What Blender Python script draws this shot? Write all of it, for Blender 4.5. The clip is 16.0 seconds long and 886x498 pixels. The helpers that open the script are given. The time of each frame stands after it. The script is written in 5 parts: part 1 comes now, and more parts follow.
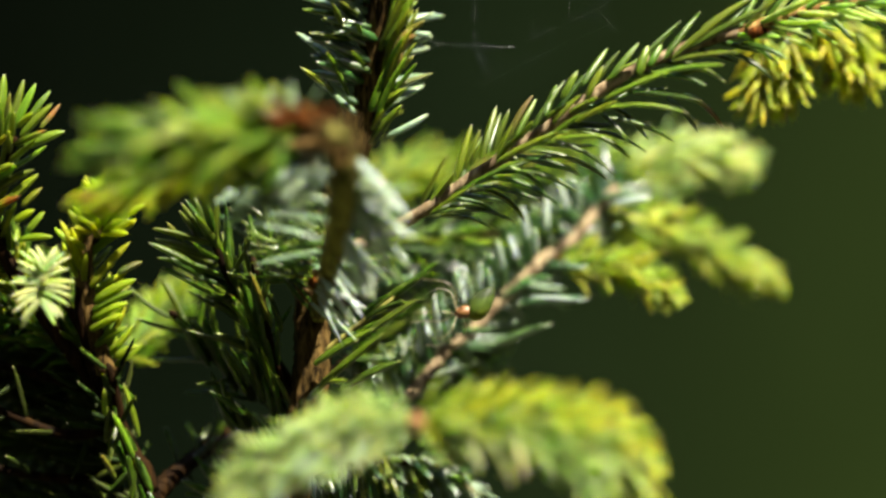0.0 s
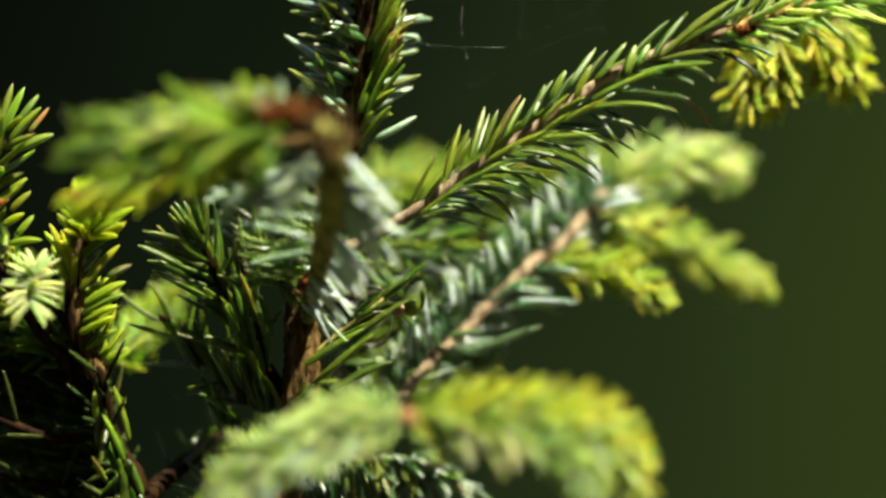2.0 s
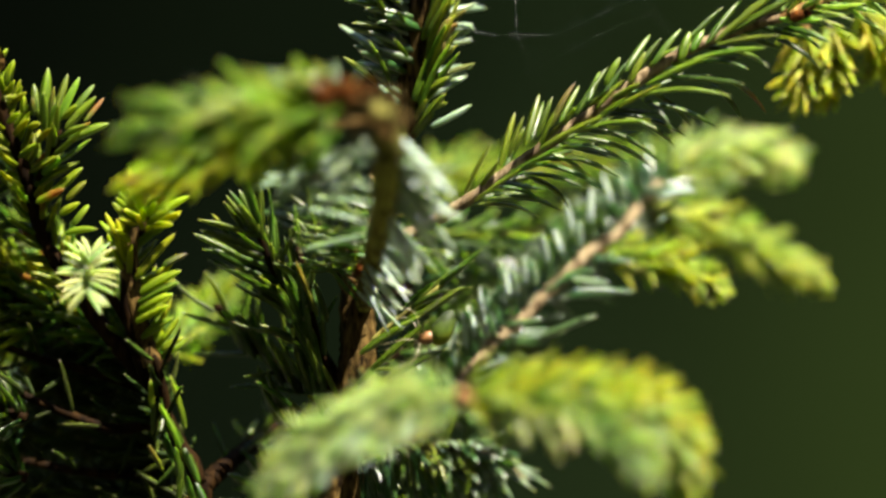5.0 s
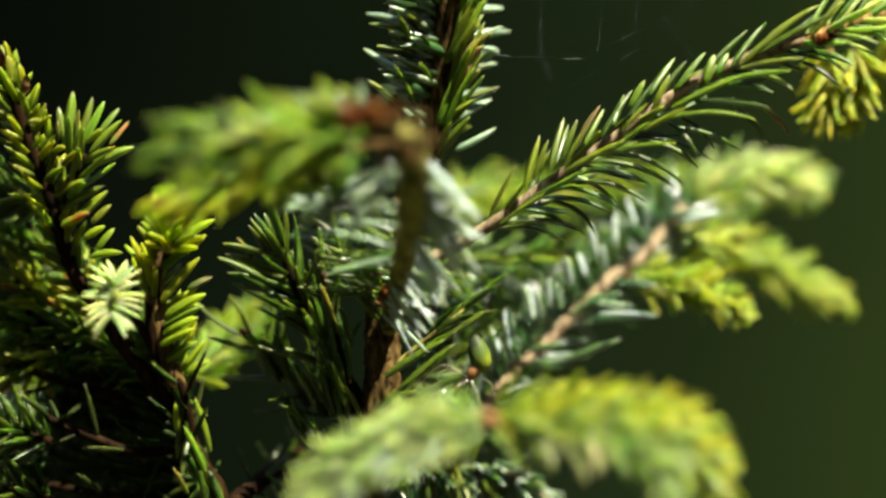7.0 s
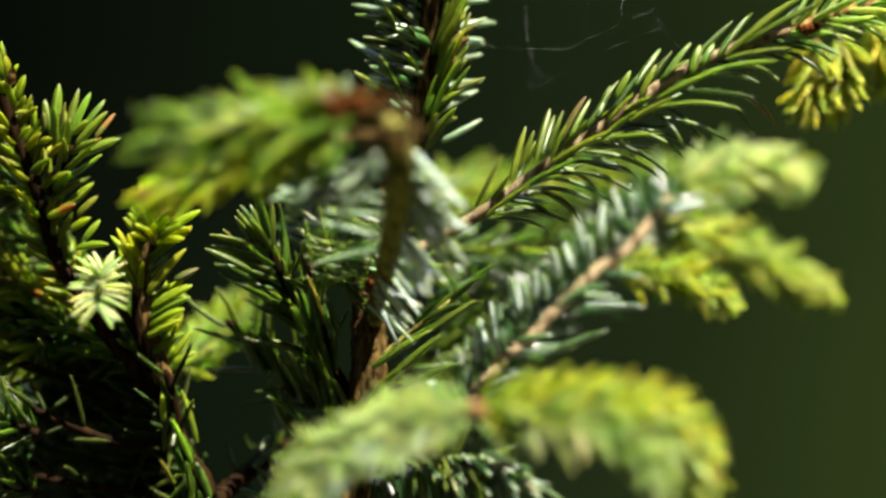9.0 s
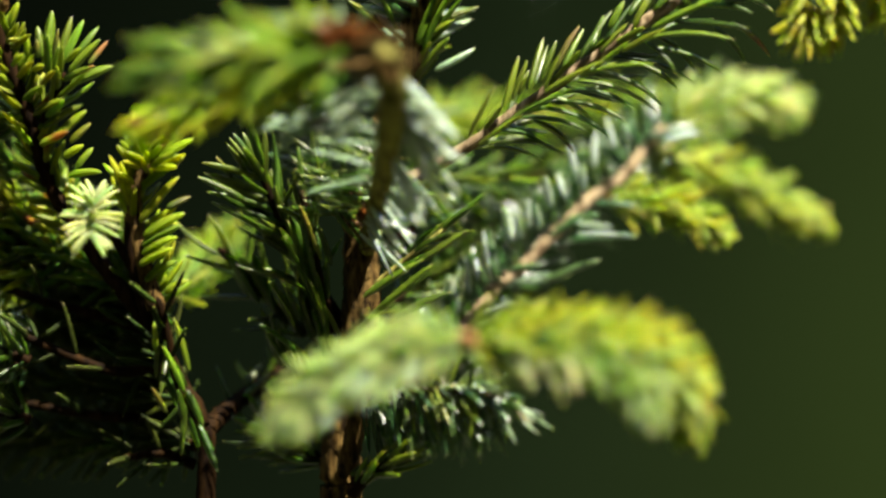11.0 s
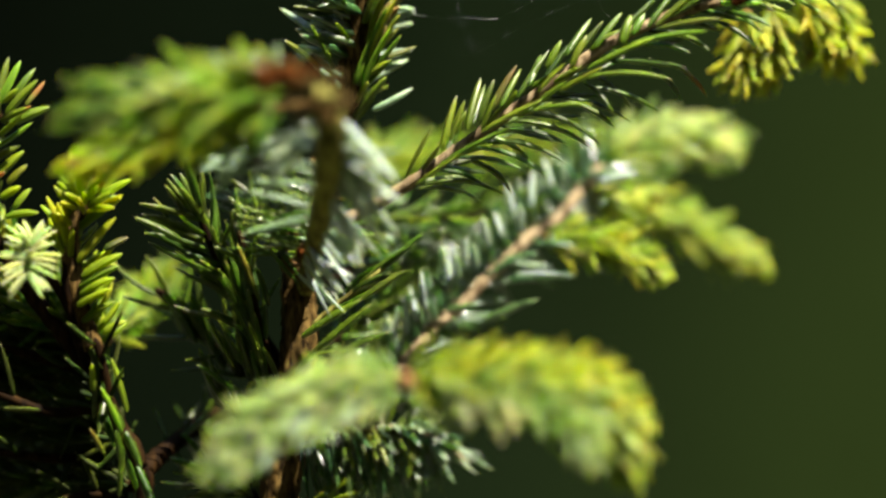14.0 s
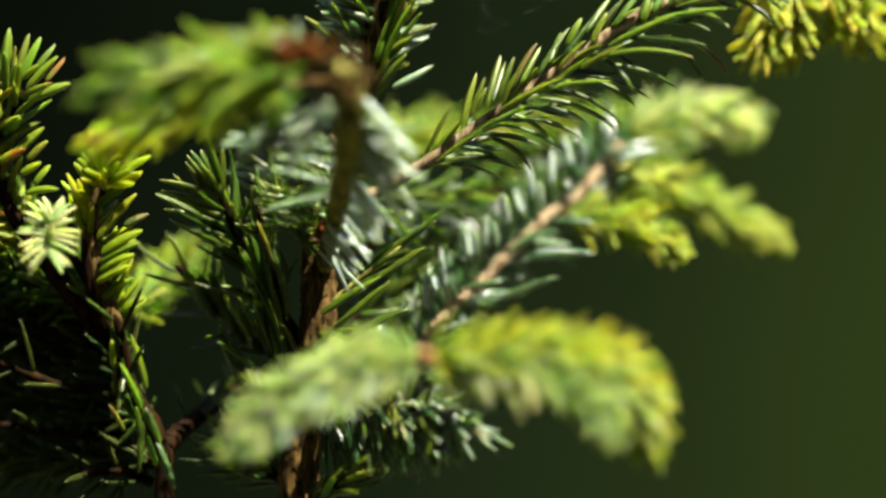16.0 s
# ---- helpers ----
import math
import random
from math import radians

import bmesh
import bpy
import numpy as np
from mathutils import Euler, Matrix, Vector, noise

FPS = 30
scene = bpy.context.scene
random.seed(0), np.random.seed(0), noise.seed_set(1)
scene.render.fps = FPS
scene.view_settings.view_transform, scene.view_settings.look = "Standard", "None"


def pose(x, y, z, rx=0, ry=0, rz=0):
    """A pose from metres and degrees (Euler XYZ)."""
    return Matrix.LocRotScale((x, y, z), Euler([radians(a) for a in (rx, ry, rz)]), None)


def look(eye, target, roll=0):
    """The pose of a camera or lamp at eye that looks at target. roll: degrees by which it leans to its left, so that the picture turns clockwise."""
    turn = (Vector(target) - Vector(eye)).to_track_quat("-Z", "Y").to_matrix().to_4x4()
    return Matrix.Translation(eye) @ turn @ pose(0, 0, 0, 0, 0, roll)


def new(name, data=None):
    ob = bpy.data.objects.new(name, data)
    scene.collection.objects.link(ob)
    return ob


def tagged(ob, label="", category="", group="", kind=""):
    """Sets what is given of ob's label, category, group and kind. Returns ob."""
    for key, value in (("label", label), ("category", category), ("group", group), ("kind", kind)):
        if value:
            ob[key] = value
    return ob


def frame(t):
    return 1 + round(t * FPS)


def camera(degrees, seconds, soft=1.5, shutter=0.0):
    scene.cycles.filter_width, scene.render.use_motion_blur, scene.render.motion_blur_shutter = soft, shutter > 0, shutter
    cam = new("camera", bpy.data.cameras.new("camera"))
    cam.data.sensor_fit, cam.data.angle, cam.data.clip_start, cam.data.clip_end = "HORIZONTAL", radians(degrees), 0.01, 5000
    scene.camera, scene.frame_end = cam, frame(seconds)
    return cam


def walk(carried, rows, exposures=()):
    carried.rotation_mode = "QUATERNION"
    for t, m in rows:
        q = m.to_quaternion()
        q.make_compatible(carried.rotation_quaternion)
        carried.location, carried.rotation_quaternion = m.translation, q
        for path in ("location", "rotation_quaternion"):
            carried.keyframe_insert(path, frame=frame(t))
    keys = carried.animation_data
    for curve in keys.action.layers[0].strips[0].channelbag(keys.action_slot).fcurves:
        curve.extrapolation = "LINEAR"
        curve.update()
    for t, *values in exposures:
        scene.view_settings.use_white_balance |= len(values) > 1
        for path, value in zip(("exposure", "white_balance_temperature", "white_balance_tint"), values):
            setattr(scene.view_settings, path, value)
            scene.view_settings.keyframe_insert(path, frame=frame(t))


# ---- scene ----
SECONDS = 16.0
cam = camera(11.0, SECONDS, soft=2.9)
cam.data.dof.use_dof = True
cam.data.dof.focus_distance = 1.0
cam.data.dof.aperture_fstop = 3.3
walk(cam, [
    (0.0, pose(0.00370, -1.0, 0.45532, 89.6771, -0.5562, -0.0086)),
    (0.5, pose(-0.00197, -1.0, 0.44302, 90.4138, -0.4380, -0.4686)),
    (1.0, pose(-0.00361, -1.0, 0.43362, 90.8747, -0.2322, -0.6279)),
    (1.5, pose(-0.00504, -1.0, 0.43501, 90.8269, -0.2261, -0.6991)),
    (2.0, pose(0.00192, -1.0, 0.43552, 90.8225, -0.1445, -0.2448)),
    (2.5, pose(0.00174, -1.0, 0.43679, 90.7773, -0.1989, -0.1451)),
    (3.0, pose(0.00288, -1.0, 0.43598, 91.0422, -0.0942, -0.1054)),
    (3.5, pose(0.00079, -1.0, 0.43277, 91.0700, -0.1697, -0.1749)),
    (4.0, pose(0.00147, -1.0, 0.42937, 91.2745, -0.1195, -0.0635)),
    (4.2, pose(0.00114, -1.0, 0.42600, 91.4958, -0.1214, 0.0957)),
    (6.3, pose(0.00397, -1.0, 0.40702, 92.2931, 0.2783, 0.6886)),
    (6.5, pose(-0.00125, -1.0, 0.40842, 92.4484, 0.2637, 0.4015)),
    (7.0, pose(-0.00136, -1.0, 0.41091, 92.3695, 0.1339, 0.5705)),
    (7.5, pose(-0.00009, -1.0, 0.41296, 92.2149, 0.0714, 0.5222)),
    (8.0, pose(-0.00249, -1.0, 0.41584, 92.0682, 0.0268, 0.3822)),
    (8.5, pose(-0.00218, -1.0, 0.41379, 92.1382, 0.1242, 0.3340)),
    (9.0, pose(-0.00029, -1.0, 0.40739, 92.4567, 0.2454, 0.4667)),
    (9.2, pose(0.00254, -1.0, 0.40790, 92.2958, 0.3170, 0.6238)),
    (11.3, pose(0.00024, -1.0, 0.41229, 91.3714, -0.0442, 0.3768)),
    (11.5, pose(0.00084, -1.0, 0.41405, 91.4861, -0.0259, 0.3412)),
    (12.0, pose(-0.00007, -1.0, 0.41447, 91.1523, 0.1364, 0.0034)),
    (12.5, pose(0.00089, -1.0, 0.41411, 91.4509, 0.0364, 0.0498)),
    (13.0, pose(0.00096, -1.0, 0.41274, 91.7071, -0.0781, 0.0930)),
    (13.5, pose(0.00085, -1.0, 0.41331, 91.7491, 0.1870, -0.2747)),
    (14.0, pose(-0.00011, -1.0, 0.41130, 91.8488, 0.1560, -0.3956)),
    (14.5, pose(-0.00083, -1.0, 0.40908, 91.9181, 0.1800, -0.4330)),
    (15.0, pose(-0.00228, -1.0, 0.40901, 91.8374, 0.2023, -0.6173)),
    (15.5, pose(-0.00176, -1.0, 0.41180, 91.6294, 0.0486, -0.3649)),
    (16.0, pose(-0.00059, -1.0, 0.41022, 91.6252, 0.0405, -0.1789)),
], [(0.0, 2.34, 7050.0, 8.0), (SECONDS, 2.34, 7050.0, 8.0)])


# ---- light ----
SUN_UP, SUN_TURN = 61.0, -136.0      # degrees above the ground; degrees from straight behind the saplings towards the left
sun_from = Vector((-math.sin(radians(SUN_TURN)) * math.cos(radians(SUN_UP)),
                   math.cos(radians(SUN_TURN)) * math.cos(radians(SUN_UP)), math.sin(radians(SUN_UP))))
sun = new("sun", bpy.data.lights.new("sun", "SUN"))
sun.data.energy, sun.data.angle, sun.data.color = 5.0, radians(0.5), (1.0, 0.95, 0.86)
sun.matrix_world = look(sun_from * 20, (0, 0, 0))
world = bpy.data.worlds.new("sky")
scene.world = world
world.use_nodes = True
sky = world.node_tree.nodes.new("ShaderNodeTexSky")
sky.sky_type, sky.sun_disc = "NISHITA", False
sky.sun_elevation, sky.sun_rotation = radians(SUN_UP), radians(-SUN_TURN)
world.node_tree.links.new(sky.outputs[0], world.node_tree.nodes["Background"].inputs[0])
world.node_tree.nodes["Background"].inputs[1].default_value = 0.066


# ---- materials ----
def material(name):
    mat = bpy.data.materials.new(name)
    mat.use_nodes = True
    nodes, links = mat.node_tree.nodes, mat.node_tree.links
    return mat, nodes, links, nodes["Principled BSDF"]


def node(nodes, kind, **values):
    made = nodes.new(kind)
    for key, value in values.items():
        made.inputs[key].default_value = value
    return made


def ramp(nodes, stops):
    made = nodes.new("ShaderNodeValToRGB")
    els = made.color_ramp.elements
    while len(els) < len(stops):
        els.new(0.5)
    for el, (place, colour) in zip(els, stops):
        el.position, el.color = place, (*colour, 1)
    return made


def mixed(nodes, links, fac, a, b, blend="MIX"):
    made = nodes.new("ShaderNodeMix")
    made.data_type, made.blend_type = "RGBA", blend
    for socket, value in ((made.inputs[0], fac), (made.inputs[6], a), (made.inputs[7], b)):
        if hasattr(value, "links"):
            links.new(value, socket)
        else:
            socket.default_value = value if isinstance(value, (int, float)) else (*value, 1)
    return made.outputs[2]


def needle_material(name, base, tip, single, through_light=0.35, rough=0.34, brown=0.04, spec=0.5, wax=0.0):
    """Waxy conifer needle: base to tip colour, each needle its own shade, a few dry and brown."""
    mat, nodes, links, bsdf = material(name)
    if single:
        rnd = nodes.new("ShaderNodeObjectInfo").outputs["Random"]
    else:
        rnd = nodes.new("ShaderNodeNewGeometry").outputs["Random Per Island"]
    along = nodes.new("ShaderNodeAttribute")
    along.attribute_name = "along"
    coord = nodes.new("ShaderNodeTexCoord")
    grain = node(nodes, "ShaderNodeTexNoise", Scale=900.0, Detail=3.0)
    links.new(coord.outputs["Object"], grain.inputs["Vector"])
    colour = mixed(nodes, links, along.outputs["Fac"], base, tip)
    hue = node(nodes, "ShaderNodeHueSaturation")
    spread = nodes.new("ShaderNodeMapRange")
    links.new(rnd, spread.inputs[0])
    spread.inputs[3].default_value, spread.inputs[4].default_value = 0.62, 1.3
    links.new(spread.outputs[0], hue.inputs["Value"])
    turn = nodes.new("ShaderNodeMath")
    turn.operation = "PINGPONG"
    turn.inputs[1].default_value = 0.066
    links.new(rnd, turn.inputs[0])
    lift = nodes.new("ShaderNodeMath")
    lift.operation = "ADD"
    lift.inputs[1].default_value = 0.475
    links.new(turn.outputs[0], lift.inputs[0])
    links.new(lift.outputs[0], hue.inputs["Hue"])
    links.new(colour, hue.inputs["Color"])
    pale = ramp(nodes, [(0.35, (0.75, 0.75, 0.75)), (0.7, (1.15, 1.15, 1.15))])
    links.new(grain.outputs[0], pale.inputs[0])
    colour = mixed(nodes, links, 1.0, hue.outputs[0], pale.outputs[0], "MULTIPLY")
    # dry needles and dry tips
    dry = nodes.new("ShaderNodeMath")
    dry.operation = "GREATER_THAN"
    dry.inputs[1].default_value = 1.0 - brown
    links.new(rnd, dry.inputs[0])
    part_dry = nodes.new("ShaderNodeMath")
    part_dry.operation = "MULTIPLY"
    fade = ramp(nodes, [(0.25, (0.15, 0.15, 0.15)), (0.6, (1, 1, 1))])
    links.new(along.outputs["Fac"], fade.inputs[0])
    links.new(dry.outputs[0], part_dry.inputs[0])
    links.new(fade.outputs[0], part_dry.inputs[1])
    colour = mixed(nodes, links, part_dry.outputs[0], colour, (0.15, 0.065, 0.007))
    tipped = ramp(nodes, [(0.93, (0, 0, 0)), (0.985, (0.45, 0.45, 0.45))])
    links.new(along.outputs["Fac"], tipped.inputs[0])
    colour = mixed(nodes, links, tipped.outputs[0], colour, (0.36, 0.33, 0.20))
    # rim light put into the colour: margins lighter, mid-faces darker
    margin = nodes.new("ShaderNodeAttribute")
    margin.attribute_name = "margin"
    rim_light = ramp(nodes, [(0.0, (0.88, 0.88, 0.88)), (0.6, (0.95, 0.95, 0.95)), (1.0, (1.3, 1.28, 1.2))])
    links.new(margin.outputs["Fac"], rim_light.inputs[0])
    colour = mixed(nodes, links, 1.0, colour, rim_light.outputs[0], "MULTIPLY")
    links.new(colour, bsdf.inputs["Base Color"])
    bsdf.inputs["Roughness"].default_value = rough
    bsdf.inputs["Specular IOR Level"].default_value = spec
    bsdf.inputs["Coat Weight"].default_value = wax
    bsdf.inputs["Coat Roughness"].default_value = 0.2
    bump = node(nodes, "ShaderNodeBump", Strength=0.25, Distance=0.0001)
    links.new(grain.outputs[0], bump.inputs["Height"])
    links.new(bump.outputs[0], bsdf.inputs["Normal"])
    bsdf.inputs["Subsurface Weight"].default_value = through_light
    bsdf.inputs["Subsurface Radius"].default_value = (0.75, 1.0, 0.22)
    bsdf.inputs["Subsurface Scale"].default_value = 0.0015
    # light that passes through the thin flesh comes out yellower
    warm = node(nodes, "ShaderNodeHueSaturation", Hue=0.485, Saturation=1.15, Value=2.0)
    links.new(colour, warm.inputs["Color"])
    lit = nodes.new("ShaderNodeBsdfTranslucent")
    links.new(warm.outputs[0], lit.inputs["Color"])
    blend = nodes.new("ShaderNodeMixShader")
    blend.inputs[0].default_value = 0.5 * through_light * through_light
    links.new(bsdf.outputs[0], blend.inputs[1])
    links.new(lit.outputs[0], blend.inputs[2])
    links.new(blend.outputs[0], nodes["Material Output"].inputs[0])
    return mat


NEEDLES = {}
for key, base, tip, glow, rough, brown, spec, wax in (
        # darker needles; under the side branch they also serve as its shade
        ("mature", (0.064, 0.102, 0.007), (0.128, 0.170, 0.014), 0.75, 0.30, 0.008, 0.4, 0.12),
        ("dark", (0.030, 0.058, 0.005), (0.058, 0.096, 0.008), 0.85, 0.32, 0.008, 0.35, 0.05),
        # near-black copy: shade of the low inner foliage put into the needle colour
        ("deep_shade", (0.014, 0.022, 0.004), (0.024, 0.034, 0.006), 0.4, 0.6, 0.0, 0.06, 0.0),
        ("moss", (0.030, 0.058, 0.004), (0.062, 0.105, 0.008), 0.9, 0.5, 0.0, 0.15, 0.0),
        ("blue", (0.024, 0.058, 0.016), (0.046, 0.092, 0.026), 0.45, 0.28, 0.0, 0.55, 0.25),
        ("gloss", (0.022, 0.060, 0.013), (0.040, 0.095, 0.022), 0.5, 0.3, 0.0, 0.7, 0.7),
        ("husk", (0.060, 0.034, 0.012), (0.16, 0.095, 0.035), 0.4, 0.6, 0.0, 0.2, 0.0),
        # pale banded needles; on far and low shoots they stand in for glints
        ("frost_glint", (0.26, 0.33, 0.30), (0.38, 0.45, 0.41), 0.5, 0.36, 0.0, 0.5, 0.2),
        ("green", (0.075, 0.135, 0.010), (0.15, 0.22, 0.016), 0.8, 0.38, 0.01, 0.35, 0.15),
        ("lush", (0.088, 0.150, 0.008), (0.185, 0.250, 0.014), 0.95, 0.5, 0.0, 0.3, 0.0),
        ("young", (0.17, 0.245, 0.075), (0.30, 0.375, 0.135), 0.95, 0.5, 0.0, 0.4, 0.0),
        ("yellow", (0.180, 0.235, 0.028), (0.300, 0.345, 0.052), 0.95, 0.5, 0.01, 0.3, 0.0),
        ("lemon", (0.225, 0.262, 0.022), (0.385, 0.395, 0.040), 0.95, 0.5, 0.01, 0.3, 0.0),
        ("pale", (0.27, 0.31, 0.12), (0.43, 0.46, 0.20), 0.8, 0.5, 0.0, 0.3, 0.0),
        ("dry", (0.055, 0.085, 0.006), (0.105, 0.068, 0.008), 0.6, 0.5, 0.1, 0.3, 0.0),
        ("gold", (0.135, 0.185, 0.009), (0.265, 0.315, 0.016), 0.95, 0.46, 0.012, 0.2, 0.05),
        ("sage", (0.125, 0.185, 0.115), (0.20, 0.27, 0.18), 0.5, 0.4, 0.0, 0.4, 0.1),
        ("olive", (0.085, 0.120, 0.006), (0.20, 0.225, 0.010), 0.9, 0.46, 0.05, 0.2, 0.05)):
    NEEDLES[key] = (needle_material(key + " needle", base, tip, False, glow, rough, brown, spec, wax),
                    needle_material(key + " single needle", base, tip, True, glow, rough, brown, spec, wax))


def bark_material(name, dark, light, scale=260.0):
    mat, nodes, links, bsdf = material(name)
    coord = nodes.new("ShaderNodeTexCoord")
    stretch = nodes.new("ShaderNodeMapping")
    stretch.inputs["Scale"].default_value = (1, 1, 0.22)
    links.new(coord.outputs["Object"], stretch.inputs[0])
    coarse = node(nodes, "ShaderNodeTexNoise", Scale=scale, Detail=8.0, Roughness=0.7)
    flakes = node(nodes, "ShaderNodeTexVoronoi", Scale=scale * 1.7)
    for tex in (coarse, flakes):
        links.new(stretch.outputs[0], tex.inputs["Vector"])
    shade = ramp(nodes, [(0.42, dark), (0.50, tuple((a + b) / 2 for a, b in zip(dark, light))), (0.60, light)])
    links.new(coarse.outputs[0], shade.inputs[0])
    crack = ramp(nodes, [(0.1, (1, 1, 1)), (0.8, (0.45, 0.4, 0.35))])
    links.new(flakes.outputs["Distance"], crack.inputs[0])
    links.new(mixed(nodes, links, 1.0, shade.outputs[0], crack.outputs[0], "MULTIPLY"), bsdf.inputs["Base Color"])
    bsdf.inputs["Roughness"].default_value = 0.75
    bsdf.inputs["Specular IOR Level"].default_value = 0.04
    bump = node(nodes, "ShaderNodeBump", Strength=0.8, Distance=0.0006)
    links.new(coarse.outputs[0], bump.inputs["Height"])
    links.new(bump.outputs[0], bsdf.inputs["Normal"])
    return mat


BARK = bark_material("old bark", (0.010, 0.006, 0.002), (0.135, 0.088, 0.028), 620.0)
TWIG = bark_material("twig bark", (0.11, 0.060, 0.018), (0.36, 0.23, 0.085), 420.0)
LIGHT_TWIG = bark_material("pale twig bark", (0.11, 0.080, 0.048), (0.38, 0.305, 0.19), 420.0)
MOSSY = bark_material("mossy bark", (0.060, 0.055, 0.015), (0.32, 0.31, 0.085), 380.0)
# brown bark taken near black: the shade on inner stems is in its colour
SHADED_TWIG = bark_material("shaded twig bark", (0.005, 0.0025, 0.0008), (0.020, 0.0095, 0.002), 420.0)
OLIVE_BUD = bark_material("olive bud scale", (0.028, 0.018, 0.006), (0.15, 0.105, 0.035), 500.0)
ORANGE_BUD = bark_material("fresh bud scale", (0.22, 0.11, 0.04), (0.42, 0.25, 0.11), 500.0)
BUD = bark_material("bud scale", (0.030, 0.009, 0.002), (0.17, 0.055, 0.010), 700.0)


# ---- building ----
def curve_points(points, steps):
    """Smooth curve through control points given in millimetres, as vectors in metres."""
    p = [Vector(q) / 1000 for q in points]
    p = [2 * p[0] - p[1], *p, 2 * p[-1] - p[-2]]
    out = []
    for a, b, c, d in zip(p, p[1:], p[2:], p[3:]):
        for k in range(steps):
            t = k / steps
            out.append(0.5 * ((2 * b) + (c - a) * t + (2 * a - 5 * b + 4 * c - d) * t * t + (3 * b - a - 3 * c + d) * t ** 3))
    out.append(p[-2])
    return out


class Line:
    """A curve that can be asked for the place, way, side and rise at a share of its length."""

    def __init__(self, points, steps=12):
        self.p = curve_points(points, steps)
        gaps = [(b - a).length for a, b in zip(self.p, self.p[1:])]
        self.s = np.r_[0, np.cumsum(gaps)]
        self.length = self.s[-1]

    def at(self, t):
        far = min(max(t, 0), 1) * self.length
        i = min(max(int(np.searchsorted(self.s, far)) - 1, 0), len(self.p) - 2)
        way = (self.p[i + 1] - self.p[i])
        place = self.p[i] + way * ((far - self.s[i]) / max(way.length, 1e-9))
        way.normalize()
        up = Vector((0, 0, 1))
        if abs(way.z) > 0.8:
            up = Vector((0, -1, 0)) if abs(way.z) < 0.999 else Vector((1, 0, 0))
        side = way.cross(up).normalized()
        return place, way, side, side.cross(way)


def lengthwise(mesh, values):
    """Stores how far along a needle and how near its margin each vertex lies."""
    v = np.array(values)
    mesh.attributes.new("along", "FLOAT", "POINT").data.foreach_set("value", np.where(v >= 2, v - 2, v))
    mesh.attributes.new("margin", "FLOAT", "POINT").data.foreach_set("value", np.where(v >= 2, 1.0, 0.0))


def mesh_object(name, verts, faces, mat, parent=None, smooth=True, along=None):
    mesh = bpy.data.meshes.new(name)
    mesh.from_pydata(verts, [], faces)
    if smooth:
        mesh.polygons.foreach_set("use_smooth", [True] * len(mesh.polygons))
    if along is not None:
        lengthwise(mesh, along)
    mesh.materials.append(mat)
    mesh.update()
    ob = new(name, mesh)
    ob.parent = parent
    return ob


def part(name, bm, mat, parent, label=""):
    mesh = bpy.data.meshes.new(name)
    bm.to_mesh(mesh)
    bm.free()
    mesh.polygons.foreach_set("use_smooth", [True] * len(mesh.polygons))
    mesh.materials.append(mat)
    ob = new(name, mesh)
    ob.parent = parent
    if label:
        ob["label"] = label
    return ob


def stem(name, line, r0, r1, mat, parent, knobs=0.14, label="", sides=12, ridges=0.0):
    """A tapered stem with uneven bark and needle pegs."""
    rings = max(8, int(line.length / 0.0011))
    verts, faces = [], []
    side = None
    for i in range(rings + 1):
        t = i / rings
        place, way, fresh, up = line.at(t)
        side = fresh if side is None else (side - way * side.dot(way)).normalized()
        up = side.cross(way)
        r = (r0 + (r1 - r0) * t) / 1000
        if i == rings:
            r *= 0.4
        for k in range(sides):
            a = 2 * math.pi * k / sides
            out = side * math.cos(a) + up * math.sin(a)
            bumpy = 1 + knobs * noise.noise((place + out * r) * 620) + 0.6 * knobs * noise.noise((place + out * r) * 1700)
            if ridges:
                flake = noise.noise((math.cos(a) * 2.6, math.sin(a) * 2.6, t * line.length * 150)) + 0.5 * noise.noise((math.cos(a) * 6, math.sin(a) * 6, t * line.length * 420))
                bumpy += ridges * (1 if flake > 0.12 else -0.4 if flake < -0.2 else 0.2)
            verts.append(place + out * r * bumpy)
        if i:
            for k in range(sides):
                a, b = (i - 1) * sides + k, (i - 1) * sides + (k + 1) % sides
                faces.append((a, b, b + sides, a + sides))
    faces.append(tuple(range(len(verts) - sides, len(verts))))
    faces.append(tuple(reversed(range(sides))))
    ob = mesh_object(name, verts, faces, mat, parent)
    if label:
        ob["label"] = label
    return ob


RINGS = ((0.0, 0.42), (0.05, 0.72), (0.14, 0.94), (0.32, 1.04), (0.52, 1.02), (0.68, 0.91), (0.80, 0.74), (0.89, 0.52), (0.955, 0.28), (0.99, 0.09))
CORNERS = ((1.0, 0.0), (0.0, 0.74), (-1.0, 0.0), (0.0, -0.74))
SECTION = []
for (y0, z0), (y1, z1) in zip(CORNERS, CORNERS[1:] + CORNERS[:1]):
    SECTION += [(y0, z0, 1.0), ((y0 + y1) * 0.53, (z0 + z1) * 0.53, 0.0)]


def needle_arrays():
    """A needle of length 1 along x, width 2 across y: a four-sided rod with a blunt point. Also where along it and how near a margin each vertex lies."""
    verts, faces, along = [], [], []
    n = len(SECTION)
    for i, (s, r) in enumerate(RINGS):
        for y, z, margin in SECTION:
            verts.append((s, r * y, r * z))
            along.append(s + 2 * margin)
        if i:
            for k in range(n):
                a, b = (i - 1) * n + k, (i - 1) * n + (k + 1) % n
                faces.append((a, b, b + n, a + n))
    verts.append((1.0, 0, 0))
    along.append(2.5)
    last = (len(RINGS) - 1) * n
    for k in range(n):
        faces.append((last + k, last + (k + 1) % n, len(verts) - 1))
    verts = np.array(verts, float)
    return verts, faces, along


BENDS = (0.0, 0.08, 0.16, 0.26)
SHAPES = {b: needle_arrays() for b in BENDS}
SHARED = {}


